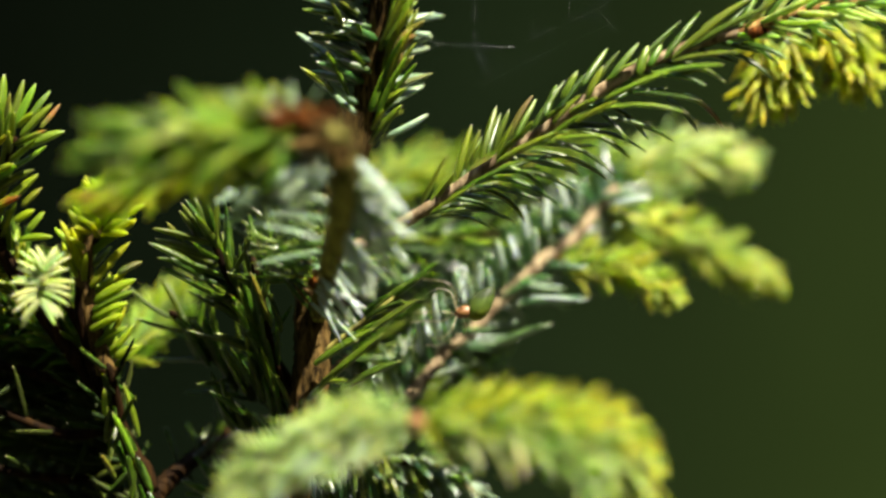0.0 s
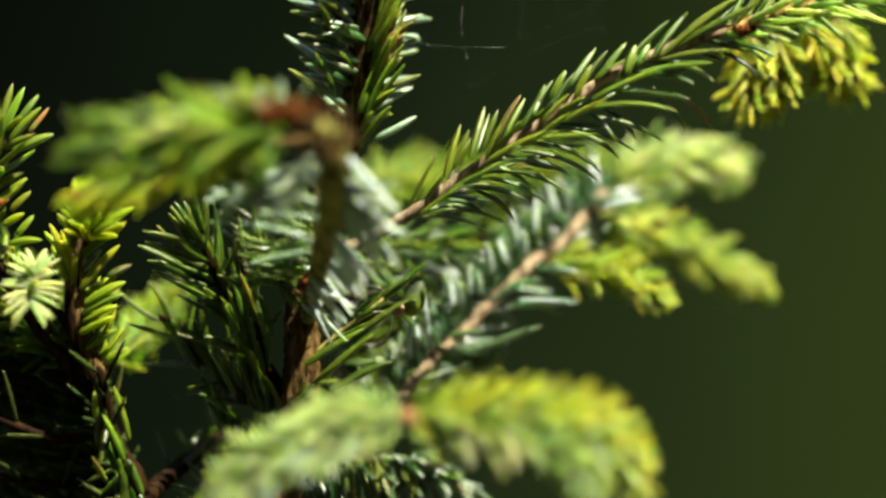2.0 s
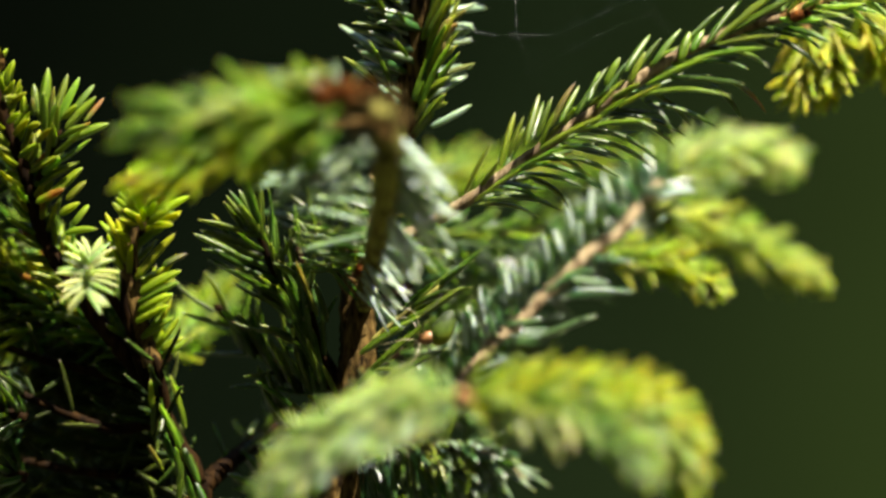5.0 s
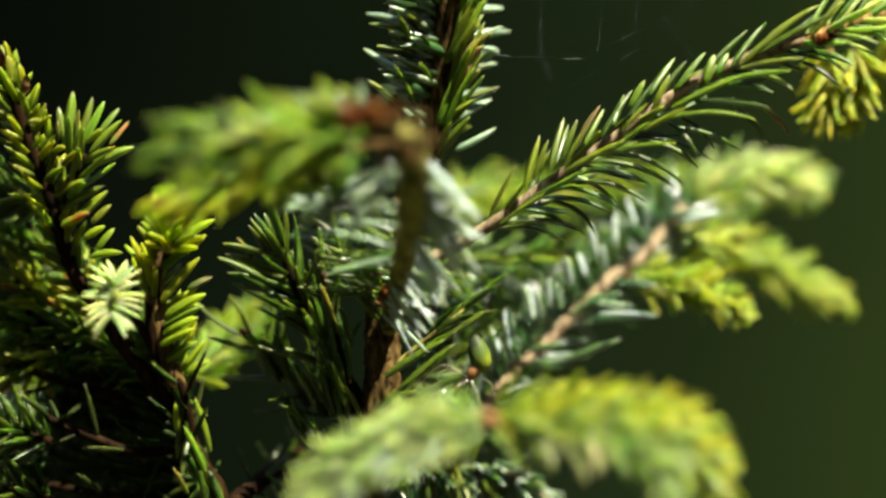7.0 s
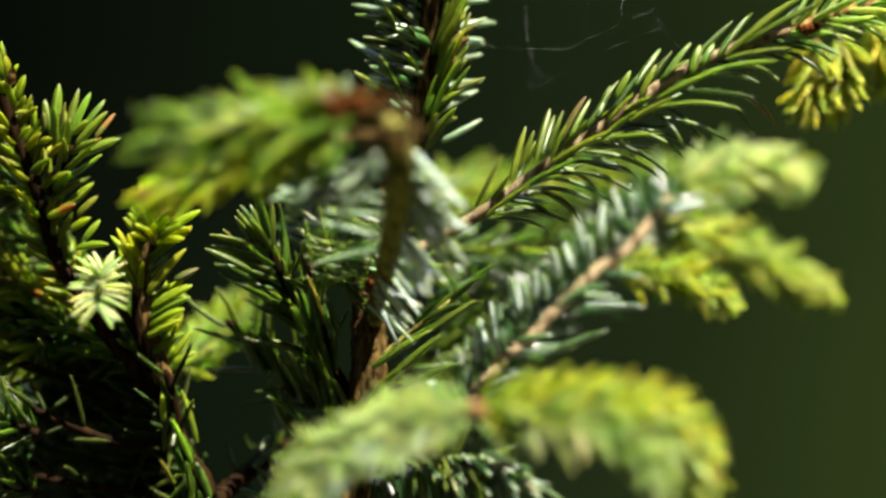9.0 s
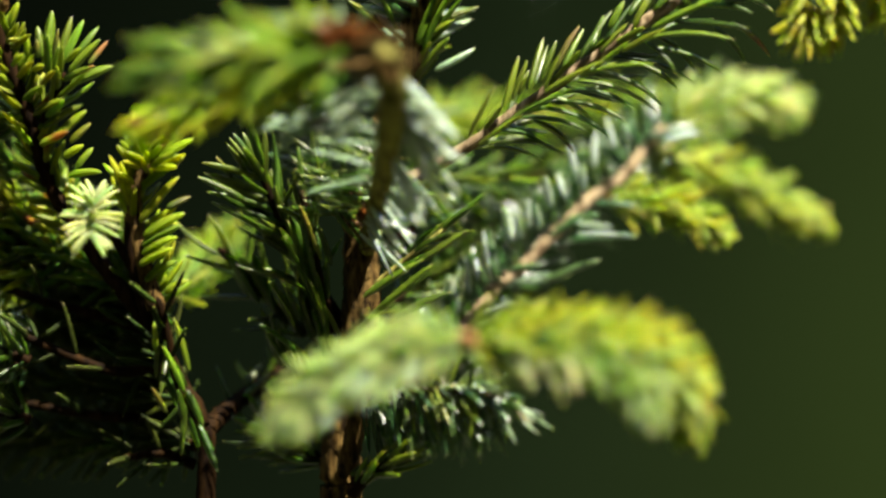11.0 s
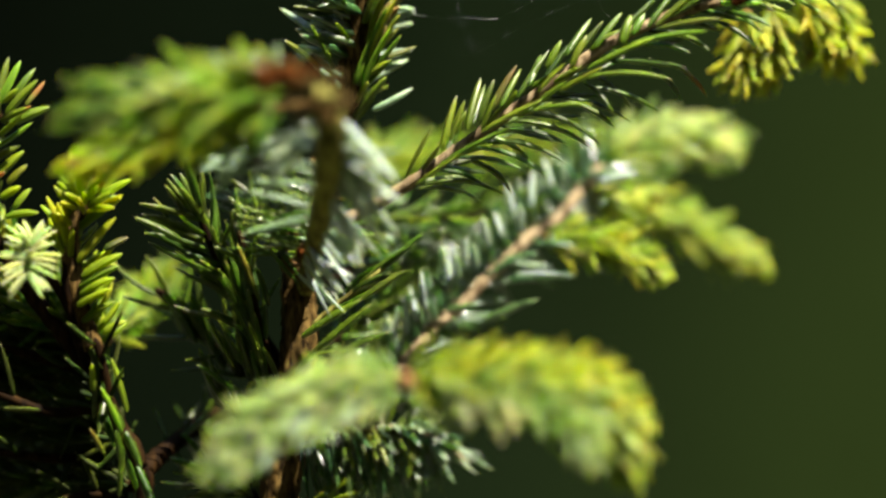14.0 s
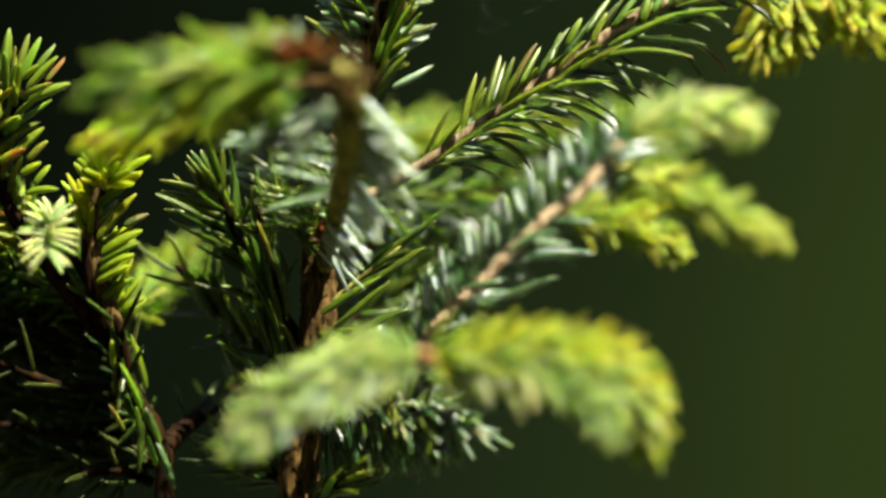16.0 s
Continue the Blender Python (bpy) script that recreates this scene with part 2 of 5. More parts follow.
def single_mesh(kind, bend, slim):
    """The shared mesh of needles of one kind, bend and slimness, one unit long."""
    key = kind, bend, slim
    if key not in SHARED:
        verts, faces, along = SHAPES[bend]
        v = verts.copy()
        v[:, 1:] *= slim
        v[:, 2] += bend * verts[:, 0] ** 2
        mesh = bpy.data.meshes.new("needle")
        mesh.from_pydata([tuple(q) for q in v], [], faces)
        mesh.polygons.foreach_set("use_smooth", [True] * len(mesh.polygons))
        lengthwise(mesh, along)
        mesh.materials.append(NEEDLES[kind][1])
        SHARED[key] = mesh
    return SHARED[key]


def blade(parent, foot, tip, wide, kind="mature", arc=0.02):
    """One needle between two places in millimetres, arched upwards by a share of its length."""
    foot, tip = Vector(foot) / 1000, Vector(tip) / 1000
    d = tip - foot
    long = d.length
    d.normalize()
    z = Vector((0.05, -0.25, 1)) - d * d.dot(Vector((0.05, -0.25, 1)))
    z.normalize()
    y = z.cross(d)
    slim, arc = round(wide / 2000 / long, 2), round(arc, 2)
    key = kind, "arc", arc, slim
    if key not in SHARED:
        verts, faces, along = SHAPES[0.0]
        v = verts.copy()
        v[:, 1:] *= slim
        v[:, 2] += arc * 4 * verts[:, 0] * (1 - verts[:, 0])
        mesh = bpy.data.meshes.new("needle")
        mesh.from_pydata([tuple(q) for q in v], [], faces)
        mesh.polygons.foreach_set("use_smooth", [True] * len(mesh.polygons))
        lengthwise(mesh, along)
        mesh.materials.append(NEEDLES[kind][1])
        SHARED[key] = mesh
    ob = new("needle", SHARED[key])
    ob.parent = parent
    ob.matrix_basis = Matrix(((d.x, y.x, z.x, foot.x), (d.y, y.y, z.y, foot.y), (d.z, y.z, z.z, foot.z), (0, 0, 0, 1))) @ Matrix.Diagonal((long, long, long, 1))
    return ob


def needle_poses(line, rng, n, long, lean=52, start=0.0, end=1.0, lift=0.0, flat=0.0, droop=0.0, gap=None, stem_r=1.2, tip_lean=18, spread=9, short_tip=0.75, sideways=(0, 0, 0)):
    """Where the needles of a shoot grow: in a spiral round it, leaning forward, swept out of the underside by flat."""
    turn = rng.random() * 6.28
    for i in range(n):
        t = start + (end - start) * (i + rng.random() * 0.8) / n
        place, way, side, up = line.at(t)
        phi = turn + i * 2.39996 + rng.uniform(-0.25, 0.25)
        c, s = math.cos(phi), math.sin(phi)
        if s < 0:
            s *= 1 - flat
            size = math.hypot(c, s) or 1
            c, s = c / size, s / size
        if gap and gap(t, c, s):
            continue
        out = side * c + up * s
        lean_here = lean if t < 0.88 else lean + (tip_lean - lean) * (t - 0.88) / 0.12
        a = radians(lean_here + rng.gauss(0, spread))
        d = way * math.cos(a) + out * math.sin(a) + Vector((0, 0, lift)) + Vector(sideways)
        d.normalize()
        length = long * rng.uniform(0.78, 1.12) * (1 - (1 - short_tip) * max(0, (t - 0.75) / 0.25)) / 1000
        curl = way * 0.8 - Vector((0, 0, droop))
        z = curl - d * curl.dot(d)
        if z.length < 1e-4:
            z = up - d * up.dot(d)
        z.normalize()
        roll = rng.gauss(0, 0.35)
        y = z.cross(d)
        z, y = z * math.cos(roll) + y * math.sin(roll), y * math.cos(roll) - z * math.sin(roll)
        root = place + out * stem_r / 1000 * 0.8
        yield Matrix(((d.x, y.x, z.x, root.x), (d.y, y.y, z.y, root.y), (d.z, y.z, z.z, root.z), (0, 0, 0, 1))), length, rng.choice(BENDS)


def needles_on(parent, poses, kind, wide, single=False):
    """Needles as pieces of their own, or joined into one mesh of the shoot."""
    if single:
        for m, length, bend in poses:
            slim = round(wide / 1000 / 2 / length, 2)
            ob = new("needle", single_mesh(kind, bend, slim))
            ob.parent = parent
            ob.matrix_basis = m @ Matrix.Diagonal((length, length, length, 1))
        return
    verts, faces, along, base = [], [], [], 0
    for m, length, bend in poses:
        v, f, al = SHAPES[bend]
        v = v.copy()
        x = v[:, 0].copy()
        v[:, 0] *= length
        v[:, 1:] *= wide / 2000
        v[:, 2] += bend * x * x * length
        mm = np.array(m)
        v = v @ mm[:3, :3].T + mm[:3, 3]
        verts.append(v)
        faces += [tuple(k + base for k in q) for q in f]
        along += al
        base += len(v)
    if verts:
        ob = mesh_object("needles", np.concatenate(verts).tolist(), faces, NEEDLES[kind][0], parent, True, along)
        tagged(ob, kind="stuff")


def bud(line, size, parent, t=1.0, mat=None, label="brown scaly bud"):
    """A pointed bud of overlapping scales at the end of a shoot."""
    place, way, side, up = line.at(t)
    bm = bmesh.new()
    for ring in range(5):
        s = ring / 4
        for k in range(6):
            a = 2 * math.pi * (k + 0.5 * (ring % 2)) / 6
            out = side * math.cos(a) + up * math.sin(a)
            foot = place + way * (s * 1.5 - 0.2) * size / 1000 + out * size / 1000 * 0.55 * (1 - 0.8 * s)
            tip = foot + (way * 0.8 - out * 0.25) * size / 1000
            across = way.cross(out) * size / 1000 * 0.36
            mid = (foot + tip) / 2 + out * size / 1000 * 0.16
            v = [bm.verts.new(q) for q in (foot - across * 0.8, foot + across * 0.8, mid + across, tip, mid - across)]
            bm.faces.new((v[0], v[1], v[2], v[3], v[4]))
    core = bmesh.ops.create_uvsphere(bm, u_segments=10, v_segments=8, radius=size / 1000 * 0.6)
    turn = way.to_track_quat("Z", "Y").to_matrix().to_4x4()
    bmesh.ops.transform(bm, verts=core["verts"], matrix=Matrix.Translation(place + way * size / 1000 * 0.4) @ turn @ Matrix.Diagonal((1, 1, 1.7, 1)))
    return part("bud", bm, mat or BUD, parent, label)


def shoot(parent, points, r=(1.3, 0.8), n=90, long=14, wide=1.5, kind="mature", bark=None, single=False, label="", with_bud=0.0, seed=1, name="shoot", **growth):
    line = Line(points)
    twig = stem(name, line, r[0], r[1], bark or TWIG, parent, label=label)
    rng = random.Random(seed)
    if n:
        needles_on(twig, needle_poses(line, rng, n, long, stem_r=(r[0] + r[1]) / 2, **growth), kind, wide, single)
    if with_bud:
        bud(line, with_bud, twig)
    return twig


def fringe(parent, points, n, way, long, wide, kind, seed, spread=0.25, round_off=0.8, bends=(0.0, 0.08, 0.16)):
    """Needles along a line in millimetres that all hang or point one way, as old needles do on a shaded twig."""
    line, rng, poses = Line(points), random.Random(seed), []
    for i in range(n):
        place, along_way, side, up = line.at((i + rng.random()) / n)
        d = Vector(way).normalized() + Vector((rng.gauss(0, spread), rng.gauss(0, spread), rng.gauss(0, spread)))
        d.normalize()
        z = along_way.cross(d)
        z = z.normalized() if z.length > 0.05 else d.orthogonal().normalized()
        turn = rng.uniform(-1.2, 1.2)
        y = z.cross(d)
        z, y = z * math.cos(turn) + y * math.sin(turn), y * math.cos(turn) - z * math.sin(turn)
        foot = place + (side * rng.uniform(-1, 1) + up * rng.uniform(-1, 1)) * round_off / 1000
        m = Matrix(((d.x, y.x, z.x, foot.x), (d.y, y.y, z.y, foot.y), (d.z, y.z, z.z, foot.z), (0, 0, 0, 1)))
        poses.append((m, long * rng.uniform(0.75, 1.15) / 1000, rng.choice(bends)))
    needles_on(parent, poses, kind, wide)


def root(name):
    ob = new(name)
    ob.empty_display_size = 0.02
    return ob


# ---- ground and distance ----
def ground_sheet():
    bm = bmesh.new()
    bmesh.ops.create_grid(bm, x_segments=90, y_segments=90, size=1.0)
    for v in bm.verts:
        v.co.x, v.co.y = math.copysign(abs(v.co.x) ** 2.6, v.co.x) * 300, math.copysign(abs(v.co.y) ** 2.6, v.co.y) * 300
        near = min(1, max(0, (Vector(v.co.xy).length - 0.25) / 2))
        v.co.z = near * 0.05 * noise.noise(v.co * 0.8)
    mat, nodes, links, bsdf = material("forest floor")
    coord = nodes.new("ShaderNodeTexCoord")
    big = node(nodes, "ShaderNodeTexNoise", Scale=1.3, Detail=6.0)
    small = node(nodes, "ShaderNodeTexNoise", Scale=60.0, Detail=8.0, Roughness=0.7)
    for tex in (big, small):
        links.new(coord.outputs["Object"], tex.inputs["Vector"])
    moss = ramp(nodes, [(0.35, (0.022, 0.015, 0.007)), (0.6, (0.024, 0.034, 0.009)), (0.75, (0.040, 0.055, 0.013))])
    links.new(big.outputs[0], moss.inputs[0])
    links.new(mixed(nodes, links, 0.6, moss.outputs[0], small.outputs[0], "OVERLAY"), bsdf.inputs["Base Color"])
    bsdf.inputs["Roughness"].default_value = 0.9
    bump = node(nodes, "ShaderNodeBump", Strength=0.8, Distance=0.02)
    links.new(small.outputs[0], bump.inputs["Height"])
    links.new(bump.outputs[0], bsdf.inputs["Normal"])
    return tagged(part("ground", bm, mat, None), "dark mossy forest floor with brown litter", "ground", kind="structure")


def far_thicket():
    """A wood's edge all round the clearing: dark conifers, olive undergrowth to the right and below, shade put into
    their colours.
    """
    bm = bmesh.new()
    # the unseen sides and rear are added to cut blue sky fill
    around, rise = 240, 40
    rings = []
    for k in range(rise + 1):
        h = 4.2 * k / rise
        ring = []
        for i in range(around):
            a = 2 * math.pi * i / around
            x, y = (math.copysign(abs(v) ** 0.3, v) for v in (math.sin(a), math.cos(a)))
            far = 3.7 + 0.12 * noise.noise((x * 3, y * 3, h * 0.5)) + 0.03 * noise.noise((x * 14, y * 14, h * 2.3))
            ring.append(bm.verts.new((x * far, y * far, h - 0.15 + (0.8 * noise.noise((x * 9, y * 9, 5)) if k == rise else 0))))
        rings.append(ring)
    for low_ring, high_ring in zip(rings, rings[1:]):
        for i in range(around):
            j = (i + 1) % around
            bm.faces.new((low_ring[i], low_ring[j], high_ring[j], high_ring[i]))
    mat, nodes, links, bsdf = material("far undergrowth")
    coord = nodes.new("ShaderNodeTexCoord")
    leaf = node(nodes, "ShaderNodeTexNoise", Scale=7.0, Detail=9.0, Roughness=0.75)
    links.new(coord.outputs["Object"], leaf.inputs["Vector"])
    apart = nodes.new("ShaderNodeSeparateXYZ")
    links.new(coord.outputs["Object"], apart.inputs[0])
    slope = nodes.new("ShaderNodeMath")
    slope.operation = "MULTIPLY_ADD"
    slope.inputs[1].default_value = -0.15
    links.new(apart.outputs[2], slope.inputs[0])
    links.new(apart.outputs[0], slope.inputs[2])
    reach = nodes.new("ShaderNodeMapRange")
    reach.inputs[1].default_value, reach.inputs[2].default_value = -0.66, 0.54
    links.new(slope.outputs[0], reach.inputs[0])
    # near-black left to olive right: the wood's shade is in these colours
    shaded_plants = ramp(nodes, [(0.05, (0.0008, 0.0013, 0.0008)), (0.38, (0.0021, 0.0038, 0.0018)), (0.58, (0.0039, 0.0070, 0.0028)), (0.76, (0.0062, 0.0108, 0.0032)), (0.92, (0.0092, 0.0158, 0.0040))])
    links.new(reach.outputs[0], shaded_plants.inputs[0])
    colour = shaded_plants.outputs[0]
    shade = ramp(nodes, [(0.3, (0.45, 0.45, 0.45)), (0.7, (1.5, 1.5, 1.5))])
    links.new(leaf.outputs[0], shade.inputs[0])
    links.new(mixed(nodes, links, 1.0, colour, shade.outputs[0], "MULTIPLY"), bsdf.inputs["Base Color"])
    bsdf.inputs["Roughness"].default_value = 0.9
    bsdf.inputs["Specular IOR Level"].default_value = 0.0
    return tagged(part("backdrop", bm, mat, None), "dark undergrowth at the edge of a wood, shade in its colour", "backdrop", kind="structure")


ground_sheet()
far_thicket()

# ---- the main sapling ----
sapling = tagged(root("spruce_sapling"), "young spruce sapling with dark needles and yellow-green new shoots", "sapling")
trunk_line = Line([(-52, 6, -10), (-50, 6, 150), (-30.7, 6, 358.3), (-29.1, 5, 386.7), (-26.2, 4, 407.6), (-24.4, 4, 423.0), (-24.5, 5, 433.0), (-24.4, 6, 442.0), (-22.2, 7, 452.0), (-17.0, 7, 467.7), (-12.8, 5, 482.5), (-11.3, 2, 494.7), (-10.3, 0, 505.6), (-7.9, -4, 525.0), (-6.7, -6, 545.6)])
trunk = stem("trunk", trunk_line, 8.6, 2.5, BARK, sapling, 0.14, "flaky brown bark", 40, 0.09)

# leading shoot above the whorl
leader_ob = shoot(trunk, [(-16.2, 5, 468.9), (-12.5, 3, 482.4), (-11.0, -0, 494.6), (-10.2, -2, 505.5), (-7.9, -5, 524.9)], (2.9, 2.6), 60, 12.5, 1.8, "mature", BARK, True, "", 0, 11,
      "leading_shoot", lean=56, spread=13, tip_lean=50, short_tip=1, gap=lambda t, c, s: s > -0.2 and t < 0.62)

fringe(leader_ob, [(-13.4, 2, 484.0), (-11.8, 0, 494.6), (-10.8, -2, 505.5), (-9.0, -4, 516.0)], 22, (-0.88, -0.2, 0.35), 12.5, 2.1, "gloss", 111, 0.16, 1.8)
fringe(leader_ob, [(-10.6, 1, 476.0), (-9.6, 0, 488.0), (-9.0, -2, 499.0), (-7.4, -4, 512.0)], 18, (0.62, -0.2, 0.72), 12.5, 1.8, "mature", 112, 0.16, 1.6)
# pale copies: the whitish light on the leader's needles is in their colour
fringe(leader_ob, [(-9.6, 6, 474.0), (-8.6, 6, 486.0), (-8.0, 5, 499.0), (-6.4, 4, 512.0)], 5, (0.86, 0.3, 0.25), 12, 1.8, "sage", 113, 0.16, 1.4)
fringe(leader_ob, [(-13.0, 6, 484.0), (-11.6, 5, 496.0), (-10.0, 4, 510.0)], 5, (-0.86, 0.35, 0.30), 12, 1.7, "sage", 114, 0.16, 1.4)

fringe(leader_ob, [(-12.4, -3, 476.0), (-9.8, -4, 487.0), (-8.6, -6, 498.0)], 9, (0.30, -0.25, 0.90), 15, 2.2, "lush", 115, 0.10, 1.2)
fringe(leader_ob, [(-8.6, -4, 482.0), (-6.8, -5, 490.0)], 2, (0.45, -0.2, 0.85), 9, 2.4, "husk", 116, 0.12, 0.6)
fringe(leader_ob, [(-15.0, 2, 478.0), (-13.0, 0, 492.0), (-12.0, -2, 506.0)], 9, (-0.8, -0.35, 0.42), 12, 2.2, "sage", 117, 0.14, 1.2)

# long side branch in focus
# rear needles take the dark copy, which puts their shade into colour
side_branch_ob = shoot(sapling, [(-20.7, 7, 447.9), (-11.5, 8, 451.7), (-1.0, 4, 457.6), (13.1, 0, 467.3), (30.2, -4, 479.1), (43.6, -5, 488.1), (58.3, -5, 494.7), (68.3, -5, 497.4)], (1.45, 1.2), 84, 14, 1.5,
      "dark", LIGHT_TWIG, True, "", 0, 21, "side_branch", start=0.22, lean=44, flat=0.3, sideways=(0.16, 0, -0.16), spread=8, tip_lean=42, short_tip=1, gap=lambda t, c, s: c > -0.35)
needles_on(side_branch_ob, needle_poses(Line([(-1.0, 4, 457.6), (13.1, 0, 467.3), (30.2, -4, 479.1), (43.6, -5, 488.1), (58.3, -5, 494.7), (68.3, -5, 497.4)]), random.Random(26), 24, 9.5,
           lean=24, spread=7, tip_lean=24, short_tip=1, stem_r=1.6, gap=lambda t, c, s: c < 0.1), "mature", 1.4, True)
branch_end = shoot(sapling, [(66.8, -5, 496.9), (76.7, -4, 500.7), (86.6, -3, 503.0), (99.9, -2, 504.9), (118.8, 0, 506.7), (136.3, 2, 505.0)], (1.2, 0.8), 110, 13, 1.4, "young", TWIG, False, "",
      2.2, 22, "side_branch", lean=45, flat=0.3, lift=-0.1)
bud(Line([(66.7, -7, 496.2), (70.2, -9, 496.9)]), 2.0, branch_end)
for pts, seed in (([(75.0, 24, 497.4), (75.5, 27, 491.0), (73.8, 28, 483.6)], 23), ([(94.0, 28, 502.3), (96.0, 32, 494.4), (97.0, 34, 488.2)], 24), ([(80.5, 26, 498.0), (81.3, 28, 491.8), (79.6, 29, 485.0)], 25),
                  ([(87.0, 24, 501.0), (91.5, 30, 494.5), (94.0, 34, 488.5)], 27)):
    shoot(sapling, pts, (0.8, 0.5), 74, 9, 1.4, "lemon", TWIG, False, "", 0, seed, "young_shoot", lean=50, spread=14)

# shoot behind the side branch
shoot(sapling, [(-19.1, 15, 456.8), (-4.4, 67, 467.4), (14.1, 77, 468.8), (30.1, 82, 471.3), (43.6, 86, 472.5)], (1.1, 0.7), 150, 10, 1.0, "lush", TWIG, False, "", 0, 31, "young_shoot", lean=50, start=0.3)
shoot(sapling, [(-20.2, 10, 446.7), (-4.2, 32, 450.9), (12.4, 40, 452.3), (26.6, 46, 455.1)], (1.0, 0.7), 90, 12, 1.2, "moss", SHADED_TWIG, False, "", 0, 32, "side_branch", lean=50)

# branch that reaches away, with three new shoots at its end
back = shoot(sapling, [(-23.7, 8, 407.1), (-9.0, 18, 411.9), (-0.9, 24, 419.7), (5.4, 29, 427.6), (10.8, 32, 431.3), (16.2, 35, 437.5), (21.3, 37, 441.9), (26.5, 40, 447.5), (32.9, 42, 451.4), (38.1, 45, 457.7), (43.6, 48, 464.2)], (1.45, 1.2), 190, 12.5, 1.5,
             "gloss", LIGHT_TWIG, False, "", 0, 41, "side_branch", start=0.2, lean=66, lift=0.3, spread=12, tip_lean=55, short_tip=1, gap=lambda t, c, s: c > 0.25)
# pale needles added here as the white glints of this branch
needles_on(back, needle_poses(Line([(-4.0, 21, 417.5), (5.4, 29, 427.6), (16.2, 35, 437.5), (26.5, 40, 447.5), (38.1, 45, 457.7)]), random.Random(141), 64, 11.5,
           lean=72, lift=0.55, spread=12, short_tip=1, tip_lean=60, stem_r=1.6, gap=lambda t, c, s: c > 0.5), "sage", 1.15)
fringe(back, [(-3.6, 16, 422.5), (6.2, 23, 434.0), (15.4, 29, 443.5), (25.0, 34, 453.0), (33.5, 38, 460.0)], 11, (-0.22, -0.1, 0.95), 7.5, 1.7, "frost_glint", 145, 0.10, 0.8)
for pts, n, kind, seed in (
        ([(-22.0, 14, 421.0), (-13.0, 32, 427.0), (-3.0, 44, 433.0), (7.0, 52, 438.0)], 80, "dark", 147),
        ([(-22.0, 14, 412.0), (-11.0, 34, 416.0), (2.0, 46, 421.0), (12.0, 54, 424.0)], 70, "moss", 148),
        ([(-20.0, 16, 436.0), (-10.0, 34, 442.0), (0.0, 48, 447.0), (12.0, 58, 449.0)], 70, "blue", 149)):
    shoot(sapling, pts, (1.1, 0.7), n, 12, 1.5, kind, SHADED_TWIG, False, "", 0, seed, "side_shoot", lean=55, start=0.25)
pale_ob = shoot(back, [(43.1, 58, 463.3), (50.4, 60, 468.6), (61.4, 64, 471.8), (72.0, 68, 470.0)], (0.9, 0.5), 100, 10, 1.25, "pale", TWIG, False, "pale green new growth", 0, 42, "young_shoot", lean=40, spread=13, short_tip=0.5)
needles_on(pale_ob, needle_poses(Line([(43.1, 58, 463.3), (50.4, 60, 468.6), (61.4, 64, 471.8), (72.0, 68, 470.0)]), random.Random(142), 120, 10.5, lean=48, spread=14, lift=-0.15), "young", 1.25)
shoot(back, [(41.3, 45, 457.0), (55.0, 60, 455.0), (67.2, 66, 449.2), (80.0, 70, 442.4)], (0.9, 0.5), 200, 10, 1.25, "yellow", TWIG, False, "yellow-green new growth", 0, 43, "young_shoot", lean=42, spread=13, short_tip=0.55)
shoot(back, [(29.7, 41, 447.6), (40.4, 41, 446.4), (48.6, 39, 443.6), (55.0, 38, 439.2)], (0.9, 0.5), 140, 8.5, 1.2, "yellow", TWIG, False, "yellow-green new growth", 0, 44, "young_shoot", lean=42, spread=13, short_tip=0.55)

# near branch below, arching both ways from a knot
low = shoot(sapling, [(-23.5, 0, 407.3), (-13.3, -25, 406.8), (-6.0, -45, 410.2), (-1.6, -55, 414.8)], (1.6, 1.4), 0, 11, 1.5, "dark", TWIG, False, "", 2.6, 51, "side_branch", lean=60)
left_arch = shoot(low, [(-1.6, -55, 414.0), (-11.8, -56, 414.3), (-22.1, -57, 410.8), (-31.3, -58, 405.5), (-38.8, -58, 398.3)], (1.1, 0.6), 560, 9.5, 1.0, "young", TWIG, False, "pale green new growth", 0, 52, "young_shoot", lean=47, spread=15, lift=-0.12)
fringe(left_arch, [(-6.0, -58, 412.5), (-16.0, -59, 411.5), (-26.0, -60, 407.0), (-36.0, -60, 399.5)], 60, (-0.45, -0.45, -0.70), 9, 1.3, "young", 151, 0.25, 1.6)
fringe(left_arch, [(-10.0, -58, 411.5), (-20.0, -59, 409.0), (-30.0, -60, 403.0)], 26, (-0.40, -0.35, -0.75), 9, 1.2, "sage", 150, 0.25, 1.6)
right_arch = shoot(low, [(-1.6, -55, 414.0), (11.4, -56, 414.9), (24.0, -57, 414.8), (35.0, -57, 412.0), (42.2, -56, 405.9), (44.4, -55, 398.5)], (1.2, 0.6), 420, 10.5, 1.1, "yellow", TWIG, False, "yellow-green new growth", 0, 53, "young_shoot", lean=44, spread=15)
needles_on(right_arch, needle_poses(Line([(-1.6, -55, 414.0), (11.4, -56, 414.9), (24.0, -57, 414.8), (35.0, -57, 412.0), (42.2, -56, 405.9), (44.4, -55, 398.5)]), random.Random(153), 140, 10.5,
           lean=46, spread=15, lift=-0.5), "young", 1.2)
fringe(right_arch, [(6.0, -57, 414.0), (20.0, -58, 413.5), (32.0, -58, 411.0), (40.0, -57, 406.0)], 44, (0.40, -0.35, -0.80), 11.5, 1.4, "pale", 154, 0.25, 1.6)
needles_on(right_arch, needle_poses(Line([(4.0, -56, 415.0), (14.0, -56, 416.0), (25.0, -57, 416.0), (36.0, -57, 413.2), (43.0, -56, 407.4)]), random.Random(155), 120, 9.5,
           lean=42, spread=13, lift=0.35), "lemon", 1.1)
